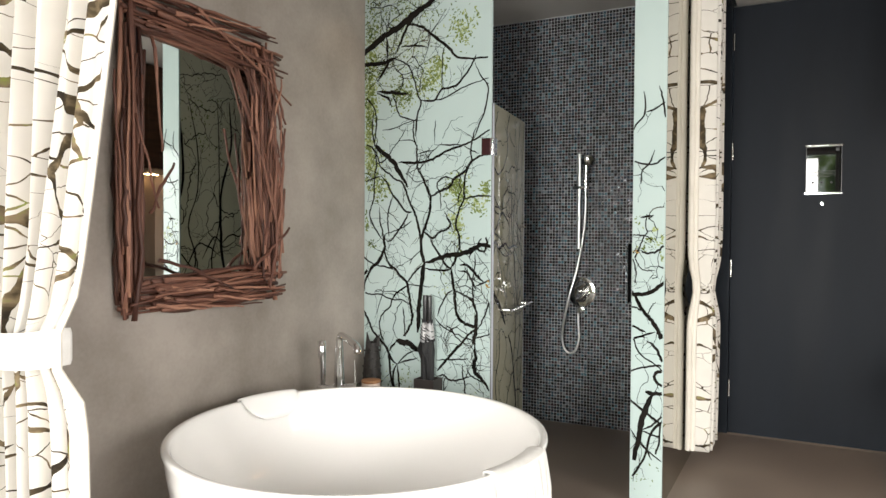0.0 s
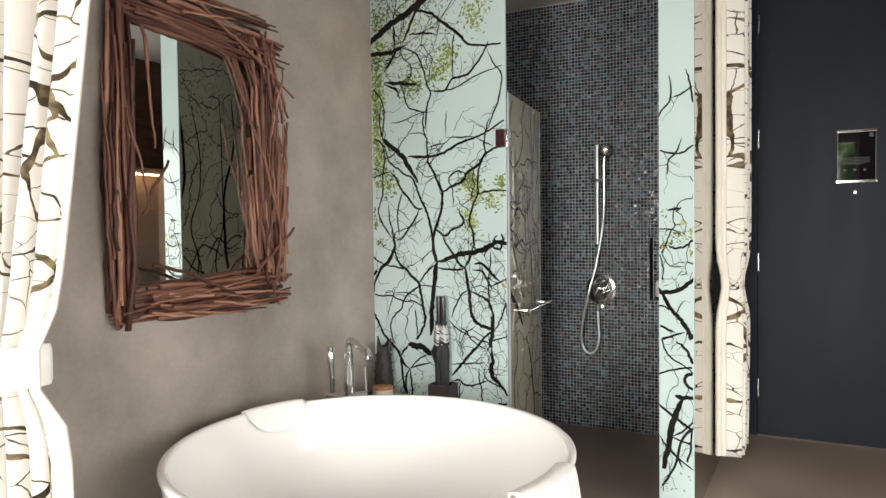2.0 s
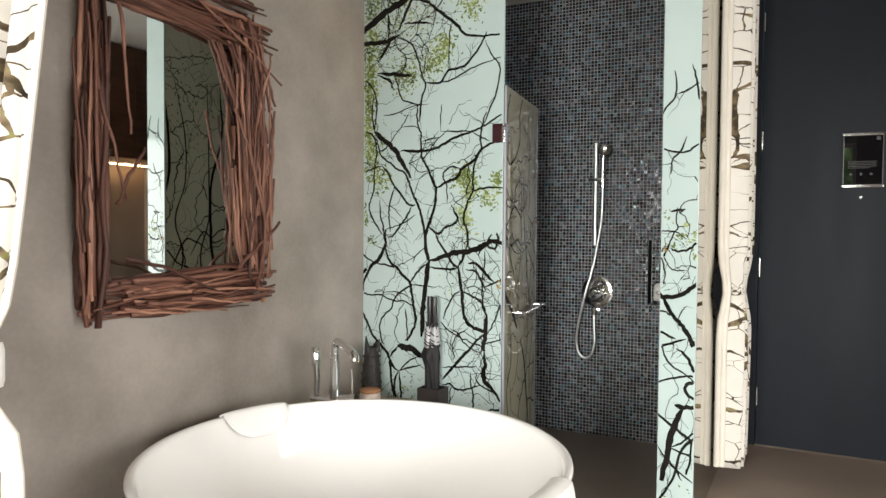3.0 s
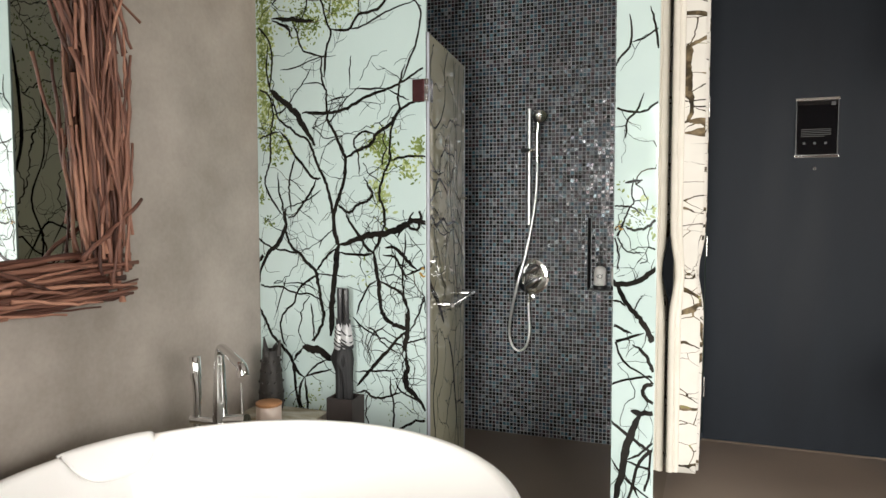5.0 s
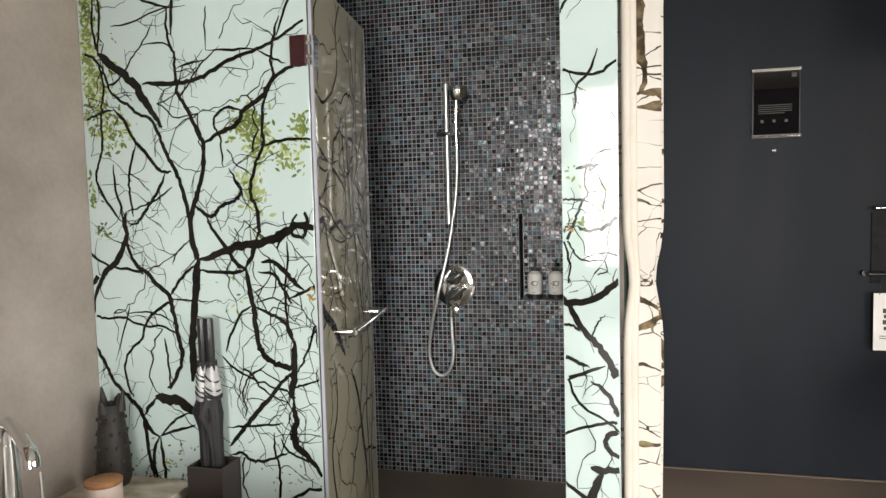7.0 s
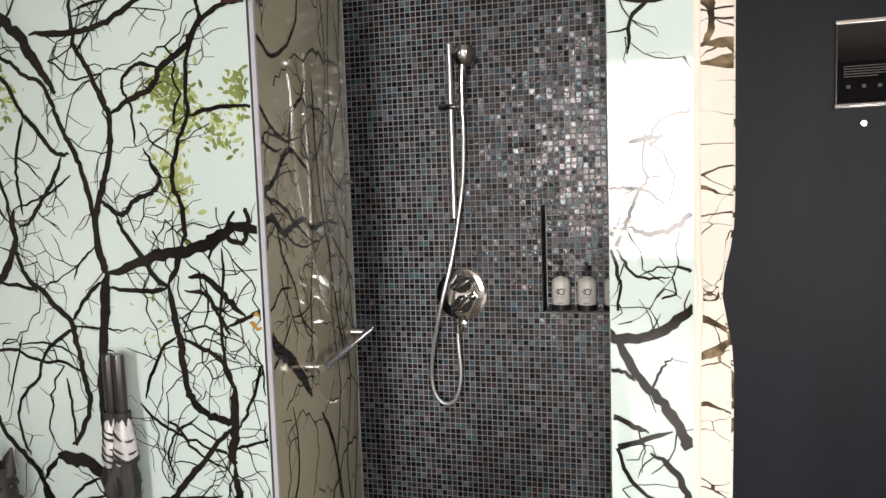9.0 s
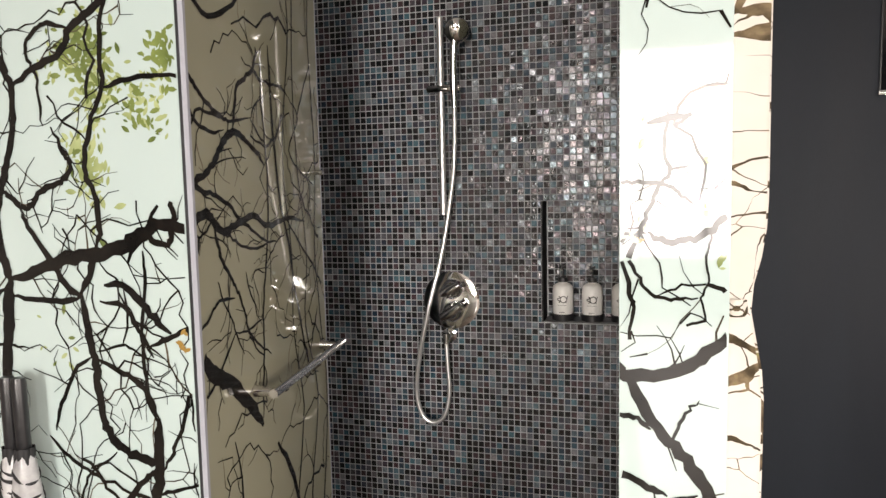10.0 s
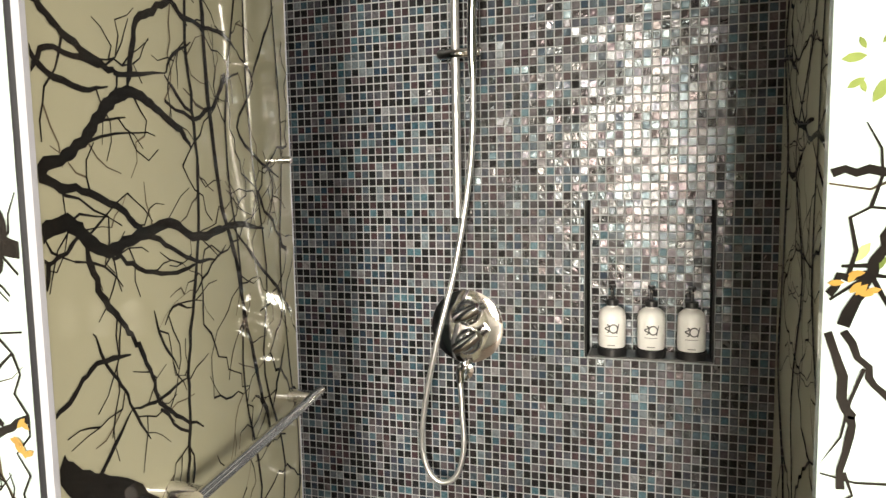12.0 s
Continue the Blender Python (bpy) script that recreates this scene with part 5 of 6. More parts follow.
def ledge_shape(inset, z0, z1):
    """The ledge's outline, hollowed round the tub, as a block from z0 to z1."""
    r, xr = TR + 0.03 + inset, -1.966 - inset
    a0, a1 = math.pi - math.asin(0.365 / r), math.pi - math.acos((TX - xr) / r)
    pts = [(X_WALL + 0.002, TY + 0.365), *((TX + r * math.cos(a0 + (a1 - a0) * k / 12), TY + r * math.sin(a0 + (a1 - a0) * k / 12)) for k in range(13)), (xr, Y_MURAL - 0.003), (X_WALL + 0.002, Y_MURAL - 0.003)]
    bm = bmesh.new()
    f = bm.faces.new([bm.verts.new((x, y, z0)) for x, y in pts])
    for v in bmesh.ops.extrude_face_region(bm, geom=[f])["geom"]:
        if isinstance(v, bmesh.types.BMVert):
            v.co.z = z1
    bmesh.ops.recalc_face_normals(bm, faces=bm.faces)
    return bm


part("slab", ledge_shape(0.0, LZ - 0.03, LZ), M_MARBLE, ob)
part("plinth", ledge_shape(0.012, 0.0, LZ - 0.031), M_STUCCO, ob, "grey plaster plinth")


def tub_filler():
    ob = thing("tub_filler", "tall chrome deck-mounted tub filler with hand shower", "tap")
    y, xc, xs, xl = 2.82, -2.041, -2.144, -1.939
    part("column", tube(bmesh.new(), [(xc, y, LZ), (xc, y, LZ + 0.008), (xc, y, LZ + 0.012), (xc, y, 0.58), (xc, y, 0.64), (xc, y, 0.752)], [0.038, 0.038, 0.027, 0.027, 0.023, 0.019], 20), M_CHROME, ob, smooth=True)
    path = smooth_path([(xc, y, 0.750), (xc + 0.002, y - 0.001, 0.786), (xc + 0.018, y - 0.010, 0.808), (xc + 0.060, y - 0.036, 0.805), (xc + 0.150, y - 0.094, 0.789), (xc + 0.182, y - 0.114, 0.780), (xc + 0.193, y - 0.121, 0.750)], 6)
    part("spout", tube(bmesh.new(), path, [0.0165] * (len(path) - 6) + [0.017, 0.018, 0.0185, 0.0185, 0.0185, 0.0185], 16), M_CHROME, ob, smooth=True)
    part("crossbar", tube(bmesh.new(), [(xs - 0.022, y, 0.538), (xc - 0.022, y, 0.538)], 0.016, 16), M_CHROME, ob, smooth=True)
    lev = part("mixer_body", tube(bmesh.new(), [(xc + 0.022, y, 0.548), (xl + 0.012, y, 0.562)], 0.021, 18), M_CHROME, ob, smooth=True)
    part("lever", tube(bmesh.new(), [(xl - 0.008, y, 0.582), (xl - 0.012, y, 0.690)], [0.0055, 0.0032], 10), M_CHROME, lev, smooth=True)
    st = part("stand", tube(bmesh.new(), [(xs, y, LZ), (xs, y, LZ + 0.01), (xs, y, 0.556)], [0.028, 0.015, 0.013], 16), M_CHROME, ob, smooth=True)
    part("hand_shower", tube(bmesh.new(), [(xs + 0.002, y, 0.557), (xs + 0.004, y, 0.63), (xs, y, 0.68), (xs - 0.002, y, 0.692), (xs - 0.004, y, 0.766), (xs - 0.004, y, 0.770)], [0.013, 0.0145, 0.016, 0.020, 0.0205, 0.017], 16), M_CHROME, st, smooth=True)


def vase():
    ob = thing("bottle_vase", "dark carved ceramic bottle vase on the marble ledge", "vase")
    part("body", lathe([(0.045, LZ + 0.001), (0.052, LZ + 0.02), (0.053, LZ + 0.06), (0.048, LZ + 0.14), (0.041, LZ + 0.21), (0.036, LZ + 0.255), (0.037, LZ + 0.268), (0.030, LZ + 0.25)], -2.213, 3.375, 40), M_VASE, ob, smooth=True)
    for a, h in ((2.9, 0.318), (0.2, 0.312), (1.6, 0.290), (4.6, 0.284)):
        c, d = math.cos(a), math.sin(a)
        bm = tube(bmesh.new(), [(-2.213 + 0.031 * c, 3.375 + 0.031 * d, LZ + 0.245), (-2.213 + 0.036 * c, 3.375 + 0.036 * d, LZ + 0.275), (-2.213 + 0.043 * c, 3.375 + 0.043 * d, LZ + h)], [0.017, 0.011, 0.003], 8)
        part("ear", bm, M_VASE, ob, smooth=True)
    me = bpy.data.meshes.new("stud")
    bm = bmesh.new()
    bmesh.ops.create_icosphere(bm, subdivisions=1, radius=0.0075)
    bm.to_mesh(me), bm.free(), me.materials.append(M_VASE)
    for j in range(5):
        for k in range(10):
            a, z = k * 0.628 + 0.3 * (j % 2), LZ + 0.04 + 0.045 * j
            r = (0.0525, 0.051, 0.048, 0.044, 0.040)[j]
            t = new("stud", me)
            t.parent, t.location = ob, (-2.213 + r * math.cos(a), 3.375 + r * math.sin(a), z)


def jar():
    ob = thing("lidded_jar", "pale pink ceramic jar with a wooden lid on the marble ledge", "jar")
    part("body", lathe([(0.047, LZ + 0.001), (0.051, LZ + 0.006), (0.051, LZ + 0.078), (0.049, LZ + 0.080)], -2.105, 3.20, 40), M_JAR, ob, smooth=True)
    part("lid", lathe([(0.051, LZ + 0.0805), (0.053, LZ + 0.083), (0.053, LZ + 0.092), (0.050, LZ + 0.094)], -2.105, 3.20, 40), M_LID, ob, "beech wood lid", smooth=True)


def umbrella(cx, cy, lean, twist):
    ob = thing("umbrella", "furled black umbrella with a silver striped band in the stand", "umbrella", "umbrellas in the stand")
    top = Vector((cx + lean, cy, 0.965))
    foot = Vector((cx, cy, 0.014))
    ax = (top - foot)
    at = lambda t: foot + ax * t
    part("grip", tube(bmesh.new(), [at(0.845), at(0.86), at(0.99), at(1.0)], [0.010, 0.0132, 0.0138, 0.012], 14), M_BLACK, ob, "black straight handle", smooth=True)
    bm = bmesh.new()
    n = 44
    for j in range(15):
        t = 0.03 + 0.83 * j / 14
        c = at(t)
        r = 0.0155 + 0.008 * math.exp(-((t - 0.675) / 0.06) ** 2) + 0.003 * (t < 0.6)
        for k in range(n):
            a = 2 * math.pi * k / n
            flare = math.exp(-((t - 0.685) / 0.055) ** 2) * max(0.0, math.cos(2.5 * (a - 0.4 + twist))) ** 3
            rr = r * (1 + 0.20 * abs(math.sin(a * 4 + twist + j * 0.2)) + 1.25 * flare)
            bm.verts.new((c.x + rr * math.cos(a), c.y + rr * math.sin(a), c.z))
    bm.verts.ensure_lookup_table()
    for j in range(14):
        for k in range(n):
            bm.faces.new((bm.verts[j * n + k], bm.verts[j * n + (k + 1) % n], bm.verts[(j + 1) * n + (k + 1) % n], bm.verts[(j + 1) * n + k]))
    part("canopy", bm, M_CHARCOAL, ob, smooth=True)
    g = random.Random(int(10 * twist) + 3)
    bm = bmesh.new()
    rows, m = [(0.738, 0.0245), (0.744, 0.0262), (0.760, 0.0255), (0.78, 0.0240), (0.81, 0.0215), (0.838, 0.0180), (0.846, 0.0155)], 40
    grid = []
    for t, r in rows:
        row = []
        for k in range(m):
            a = 2 * math.pi * k / m
            c = at(t + 0.010 * math.sin(a + twist) * (t < 0.755))
            q = r * (1 + 0.05 * math.sin(5 * a + twist * 3 + t * 20))
            row.append(bm.verts.new((c.x + q * math.cos(a), c.y + q * math.sin(a), c.z)))
        grid.append(row)
    for u, w in zip(grid, grid[1:]):
        for k in range(m):
            bm.faces.new((u[k], u[(k + 1) % m], w[(k + 1) % m], w[k]))
    band = part("silver_band", bm, M_SILVER, ob, "silver striped fabric", smooth=True)
    for t in ((0.750, 0.766, 0.784, 0.802, 0.818) if twist < 1 else (0.748, 0.760, 0.774, 0.808)):
        tilt, pts = 0.014 + g.uniform(-0.004, 0.006), []
        for k in range(31):
            a = 2 * math.pi * k / 30
            c = at(t - tilt * math.cos(a + 0.4))
            q = 0.0250 - 0.085 * max(0.0, t - 0.75)
            pts.append((c.x + q * math.cos(a), c.y + q * math.sin(a), c.z))
        part("stripe", tube(bmesh.new(), pts, 0.0030 + g.uniform(0, 0.0014), 8), M_CHARCOAL, band, "black stripe", smooth=True)


def umbrella_stand():
    ob = thing("umbrella_box", "square dark brown box holding two umbrellas", "umbrella stand")
    x0, x1, y0, y1, z = -1.917, -1.795, 3.338, 3.446, 0.508
    part("base", boxed(x0 + 0.006, x1 - 0.006, y0 + 0.006, y1 - 0.006, 0.001, 0.010), M_BOX, ob)
    for b in ((x0, x1, y0, y0 + 0.008), (x0, x1, y1 - 0.008, y1), (x0, x0 + 0.008, y0 + 0.008, y1 - 0.008), (x1 - 0.008, x1, y0 + 0.008, y1 - 0.008)):
        part("side", boxed(*b, 0.001, z, 0.002), M_BOX, ob)


tub_filler()
vase()
jar()
umbrella_stand()
umbrella(-1.878, 3.392, 0.001, 0.0)
umbrella(-1.835, 3.392, -0.016, 1.1)

# ---- twig mirror ----
def twig_mesh(k):
    """One crooked peeled twig, a metre long, lying along z."""
    g = random.Random(100 + k)
    pts, r, x, y = [], [], 0, 0
    for i in range(11):
        pts.append([x, y, i / 10])
        x, y = x + g.uniform(-0.013, 0.013), y + g.uniform(-0.008, 0.008)
        r.append((1.0 - 0.3 * i / 10) * g.uniform(0.84, 1.12) * (1.22 if g.random() < 0.14 else 1.0))
    for i, p in enumerate(pts):                          # both ends stay on the axis
        p[0], p[1] = p[0] - pts[-1][0] * i / 10 * (i < 10), p[1] - pts[-1][1] * i / 10 * (i < 10)
    pts[-1][0] = pts[-1][1] = 0.0
    me = bpy.data.meshes.new("twig")
    bm = bmesh.new()
    rings = []
    for p, q in zip(pts, r):
        rings.append([bm.verts.new((p[0] + 0.0115 * q * math.cos(a), p[1] + 0.0115 * q * math.sin(a), p[2])) for a in (1.0472 * j for j in range(6))])
    for a, b in zip(rings, rings[1:]):
        for j in range(6):
            bm.faces.new((a[j], a[(j + 1) % 6], b[(j + 1) % 6], b[j]))
    bm.faces.new(rings[0][::-1]), bm.faces.new(rings[-1])
    bm.to_mesh(me)
    bm.free()
    for f in me.polygons:
        f.use_smooth = True
    me.materials.append(M_TWIG)
    return me


def twig_mirror():
    ob = thing("twig_mirror", "wall mirror framed in layered reddish-brown driftwood twigs", "mirror")
    x = X_WALL
    part("backing", boxed(x + 0.002, x + 0.014, 1.84, 2.575, 1.10, 2.16), M_BLACK, ob)
    part("mirror_glass", boxed(x + 0.015, x + 0.019, 1.88, 2.560, 1.12, 2.14), M_MIRROR, ob, "clear silvered mirror glass")
    g = random.Random(5)
    meshes = [twig_mesh(k) for k in range(9)]

    def twig(a, b, thick, lift):
        """A twig from a to b, both (y, z) on the wall, lift out from it."""
        p0, p1 = Vector((x + lift, *a)), Vector((x + lift + g.uniform(-0.008, 0.012), *b))
        d = p1 - p0
        t = new("twig", g.choice(meshes))
        q = d.to_track_quat("Z", "Y").to_matrix().to_4x4()
        t.parent = ob
        t.matrix_local = Matrix.Translation(p0) @ q @ Matrix.Rotation(g.uniform(0, 6.28), 4, "Z") @ Matrix.Diagonal((0.84 * thick, 0.84 * thick, d.length, 1))

    Y0, Y1, Z0, Z1 = 1.755, 2.640, 0.990, 2.235
    for layer in range(5):
        lift = 0.024 + 0.014 * layer
        for k in range(10):                              # uprights, near and far
            o = g.uniform(0.006, 0.088)
            a = Z0 + g.uniform(-0.015, 0.35)
            twig((Y0 + o, a), (Y0 + o + g.uniform(-0.04, 0.045), min(Z1, a + g.uniform(0.45, 1.0))), g.uniform(0.55, 1.3), lift)
            o = g.uniform(0.006, 0.125)
            a = Z0 + g.uniform(-0.01, 0.4)
            twig((Y1 - o, a), (Y1 - o + g.uniform(-0.075, 0.012), min(Z1 - 0.03, a + g.uniform(0.4, 0.9))), g.uniform(0.45, 1.15), lift)
        for k in range(7):                               # crosswise, below and above
            o = g.uniform(0.006, 0.135)
            a = Y0 + g.uniform(0.0, 0.25)
            twig((a, Z0 + o), (min(Y1 + 0.01, a + g.uniform(0.5, 0.85)), Z0 + o + g.uniform(-0.045, 0.05)), g.uniform(0.5, 1.15), lift)
            o = g.uniform(0.006, 0.15)
            a = Y0 + g.uniform(0.0, 0.25)
            twig((a, Z1 - o), (min(Y1, a + g.uniform(0.5, 0.85)), Z1 - o + g.uniform(-0.07, 0.03)), g.uniform(0.5, 1.2), lift)
    for k in range(14):                                  # the rounded far upper corner
        o = 0.018 * k
        twig((2.31 + 0.018 * k, 2.13 + g.uniform(0, 0.03)), (2.50 + 0.010 * k, 1.68 + g.uniform(0, 0.2)), g.uniform(0.65, 1.0), 0.03 + 0.005 * k)
    for k in range(26):                                  # thin ones lying across the others
        if k % 2:
            y, z = Y1 - g.uniform(0.01, 0.15), g.uniform(1.05, 1.75)
            twig((y, z), (min(Y1, y + g.uniform(-0.09, 0.09)), z + g.uniform(0.2, 0.5)), g.uniform(0.35, 0.7), 0.094)
        else:
            y, z = g.uniform(Y0, 2.3), g.choice((Z0 + g.uniform(0.02, 0.12), Z1 - g.uniform(0.02, 0.13)))
            twig((y, z), (y + g.uniform(0.2, 0.38), z + g.uniform(-0.06, 0.06)), g.uniform(0.35, 0.7), 0.094)
    for a, b in (((2.10, 2.22), (2.685, 1.92)), ((2.40, 1.78), (2.58, 1.28)), ((1.86, 1.38), (1.97, 1.58)), ((2.42, 1.14), (2.665, 1.33)),
                 ((2.57, 1.20), (2.632, 1.72)), ((1.90, 1.20), (2.32, 1.05)), ((1.87, 2.05), (1.92, 1.62)), ((1.80, 1.75), (1.90, 1.40)), ((2.50, 1.25), (2.625, 1.62)), ((2.48, 2.15), (2.60, 1.66))):
        twig(a, b, g.uniform(0.6, 0.85), 0.098)


twig_mirror()

# ---- curtains ----
def drape(name, label, rings, parent=None):
    """Cloth through rings, each a list of points from one hem to the other; the UV follows the cloth in metres."""
    bm = bmesh.new()
    uv = bm.loops.layers.uv.new("UVMap")
    n = len(rings[0])
    arc = [0.0]
    for a, b in zip(rings[0], rings[0][1:]):
        arc.append(arc[-1] + (Vector(b) - Vector(a)).length)
    vs = [[bm.verts.new(p) for p in r] for r in rings]
    for j in range(len(rings) - 1):
        for i in range(n - 1):
            f = bm.faces.new((vs[j][i], vs[j][i + 1], vs[j + 1][i + 1], vs[j + 1][i]))
            for lp, (a, b) in zip(f.loops, ((j, i), (j, i + 1), (j + 1, i + 1), (j + 1, i))):
                lp[uv].uv = (arc[b], rings[a][b][2])
    c = part(name, bm, M_CURTAIN, parent, label, smooth=True)
    c.data.materials.append(M_LINING)
    mod = c.modifiers.new("thick", "SOLIDIFY")
    mod.thickness, mod.offset = 0.004, 0.0
    return c


def tub_curtain():
    """Tied back beside the tub, near the plaster wall."""
    ob = thing("tub_curtain", "branch-printed white curtain gathered by a tieback beside the tub", "curtain", "branch curtains")
    n, rings = 190, []
    for j in range(36):
        z = 0.02 + (CEIL - 0.06) * j / 35
        if z > 1.02:
            s = min(1, (z - 1.02) / 1.25)
            right = -1.765 + 0.255 * s ** 0.9
        else:
            s = min(1, (1.02 - z) / 0.9)
            right = -1.765 + 0.02 * s ** 0.5
        left = -2.29
        pin = math.exp(-((z - 0.985) / 0.10) ** 2)
        amp = 0.045 * (1 - 0.65 * pin)
        row = []
        for i in range(n):
            t = i / (n - 1)
            fold = math.sin(t * 2 * math.pi * 8.5 + 0.5 * math.sin(z * 2)) + 0.35 * math.sin(t * 2 * math.pi * 15 + z)
            wide = 1 if t < 0.72 else 1 - 0.75 * (t - 0.72) / 0.28
            row.append((left + (right - left) * t + 0.010 * math.sin(t * 50), 1.21 + amp * fold * wide - 0.05 * pin * t, z))
        rings.append(row)
    drape("cloth", "white cloth with a brown branch print", rings, ob)
    bm = bmesh.new()
    m, vs = 40, []
    for z in (0.935, 0.95, 1.02, 1.035):
        row = []
        for k in range(m):
            a = 2 * math.pi * k / m
            bulge = 0.004 if z in (0.95, 1.02) else 0
            row.append(bm.verts.new((-2.020 + (0.262 + bulge) * math.copysign(abs(math.cos(a)) ** 0.5, math.cos(a)), 1.185 + (0.058 + bulge) * math.copysign(abs(math.sin(a)) ** 0.6, math.sin(a)), z + 0.02 * math.cos(a))))
        vs.append(row)
    for a, b in zip(vs, vs[1:]):
        for k in range(m):
            bm.faces.new((a[k], a[(k + 1) % m], b[(k + 1) % m], b[k]))
    part("tieback", bm, M_TOWEL, ob, "plain white tieback band", smooth=True)
    part("lining_edge", slat_edge(), M_LINING, ob, "cream lining turned at the hem")


def slat_edge():
    bm = bmesh.new()
    prev = None
    for j in range(30):
        z = 0.02 + 2.7 * j / 29
        right = -1.765 + (0.255 * min(1, (z - 1.02) / 1.25) ** 0.9 if z > 1.02 else 0.02 * min(1, (1.02 - z) / 0.9) ** 0.5)
        flap = 0.010 + (0.042 * min(1, (0.98 - z) / 0.10) if z < 0.98 else 0)
        row = [bm.verts.new((right + d, 1.205 + e - 0.05 * math.exp(-((z - 0.985) / 0.10) ** 2), z)) for d, e in ((-0.004, 0), (flap, 0.004 + 0.2 * flap), (flap - 0.002, 0.010 + 0.2 * flap), (-0.008, 0.006))]
        if prev:
            for k in range(4):
                bm.faces.new((prev[k], prev[(k + 1) % 4], row[(k + 1) % 4], row[k]))
        prev = row
    return bm


def door_curtain():
    """Bunched beside the shower's glass side, pinched at mid height."""
    ob = thing("door_curtain", "branch-printed cream curtain bunched and tied beside the shower", "curtain", "branch curtains")
    n, rings = 240, []
    for j in range(40):
        z = 0.095 + (CEIL - 0.130) * j / 39
        pin = math.exp(-((z - 1.0) / 0.12) ** 2)
        near = max(0.0, min(1.0, (1.05 - z) / 1.0)) if z < 1.05 else 0.0
        row = []
        for i in range(n):
            t = i / (n - 1)
            y = 4.12 + 0.33 * t
            lo, hi = -0.609, -0.457 - 0.012 * near
            fold = math.sin(t * 2 * math.pi * 7.5 - 1.5 + 0.25 * math.sin(z * 3))
            x = (lo + hi) / 2 + (hi - lo) / 2 * fold * (0.92 + 0.08 * math.sin(i * 0.31))
            x = x + ((-0.525) - x) * 0.45 * pin
            y = y + (4.28 - y) * 0.45 * pin
            row.append((x, y, z))
        rings.append(row)
    drape("cloth", "cream cloth with a brown branch print", rings, ob)
    for cx, cy, r in ((-0.590, 4.108, 0.016), (-0.566, 4.116, 0.014)):
        pts = []
        for j in range(40):
            z = 0.100 + (CEIL - 0.14) * j / 39
            pin = math.exp(-((z - 1.0) / 0.12) ** 2)
            pts.append((cx + (-0.545 - cx) * 0.5 * pin, cy + 0.06 * pin + 0.003 * math.sin(5 * z), z))
        part("lining_fold", tube(bmesh.new(), pts, r, 12), M_LINING, ob, "plain cream lining turned outwards", smooth=True)
    bm = bmesh.new()
    m, vs = 30, []
    for z in (0.975, 0.982, 1.012, 1.018):
        row = []
        for k in range(m):
            a = 2 * math.pi * k / m
            r = 1.0 if z in (0.975, 1.018) else 1.06
            row.append(bm.verts.new((-0.525 + 0.040 * r * math.cos(a), 4.28 + 0.105 * r * math.sin(a), z)))
        vs.append(row)
    for a, b in zip(vs, vs[1:]):
        for k in range(m):
            bm.faces.new((a[k], a[(k + 1) % m], b[(k + 1) % m], b[k]))
    c = part("tieback", bm, M_CURTAIN, ob, "printed cloth tieback", smooth=True)
    bmu = c.data.uv_layers.new(name="UVMap")
    for lp in c.data.loops:
        co = c.data.vertices[lp.vertex_index].co
        bmu.data[lp.index].uv = (co.y * 2.0, co.z)
    structure("curtain_track", boxed(-0.60, -0.44, 3.55, 4.90, CEIL - 0.022, CEIL - 0.002, 0.002), M_STEEL, "slim ceiling curtain track", "track")


tub_curtain()
door_curtain()

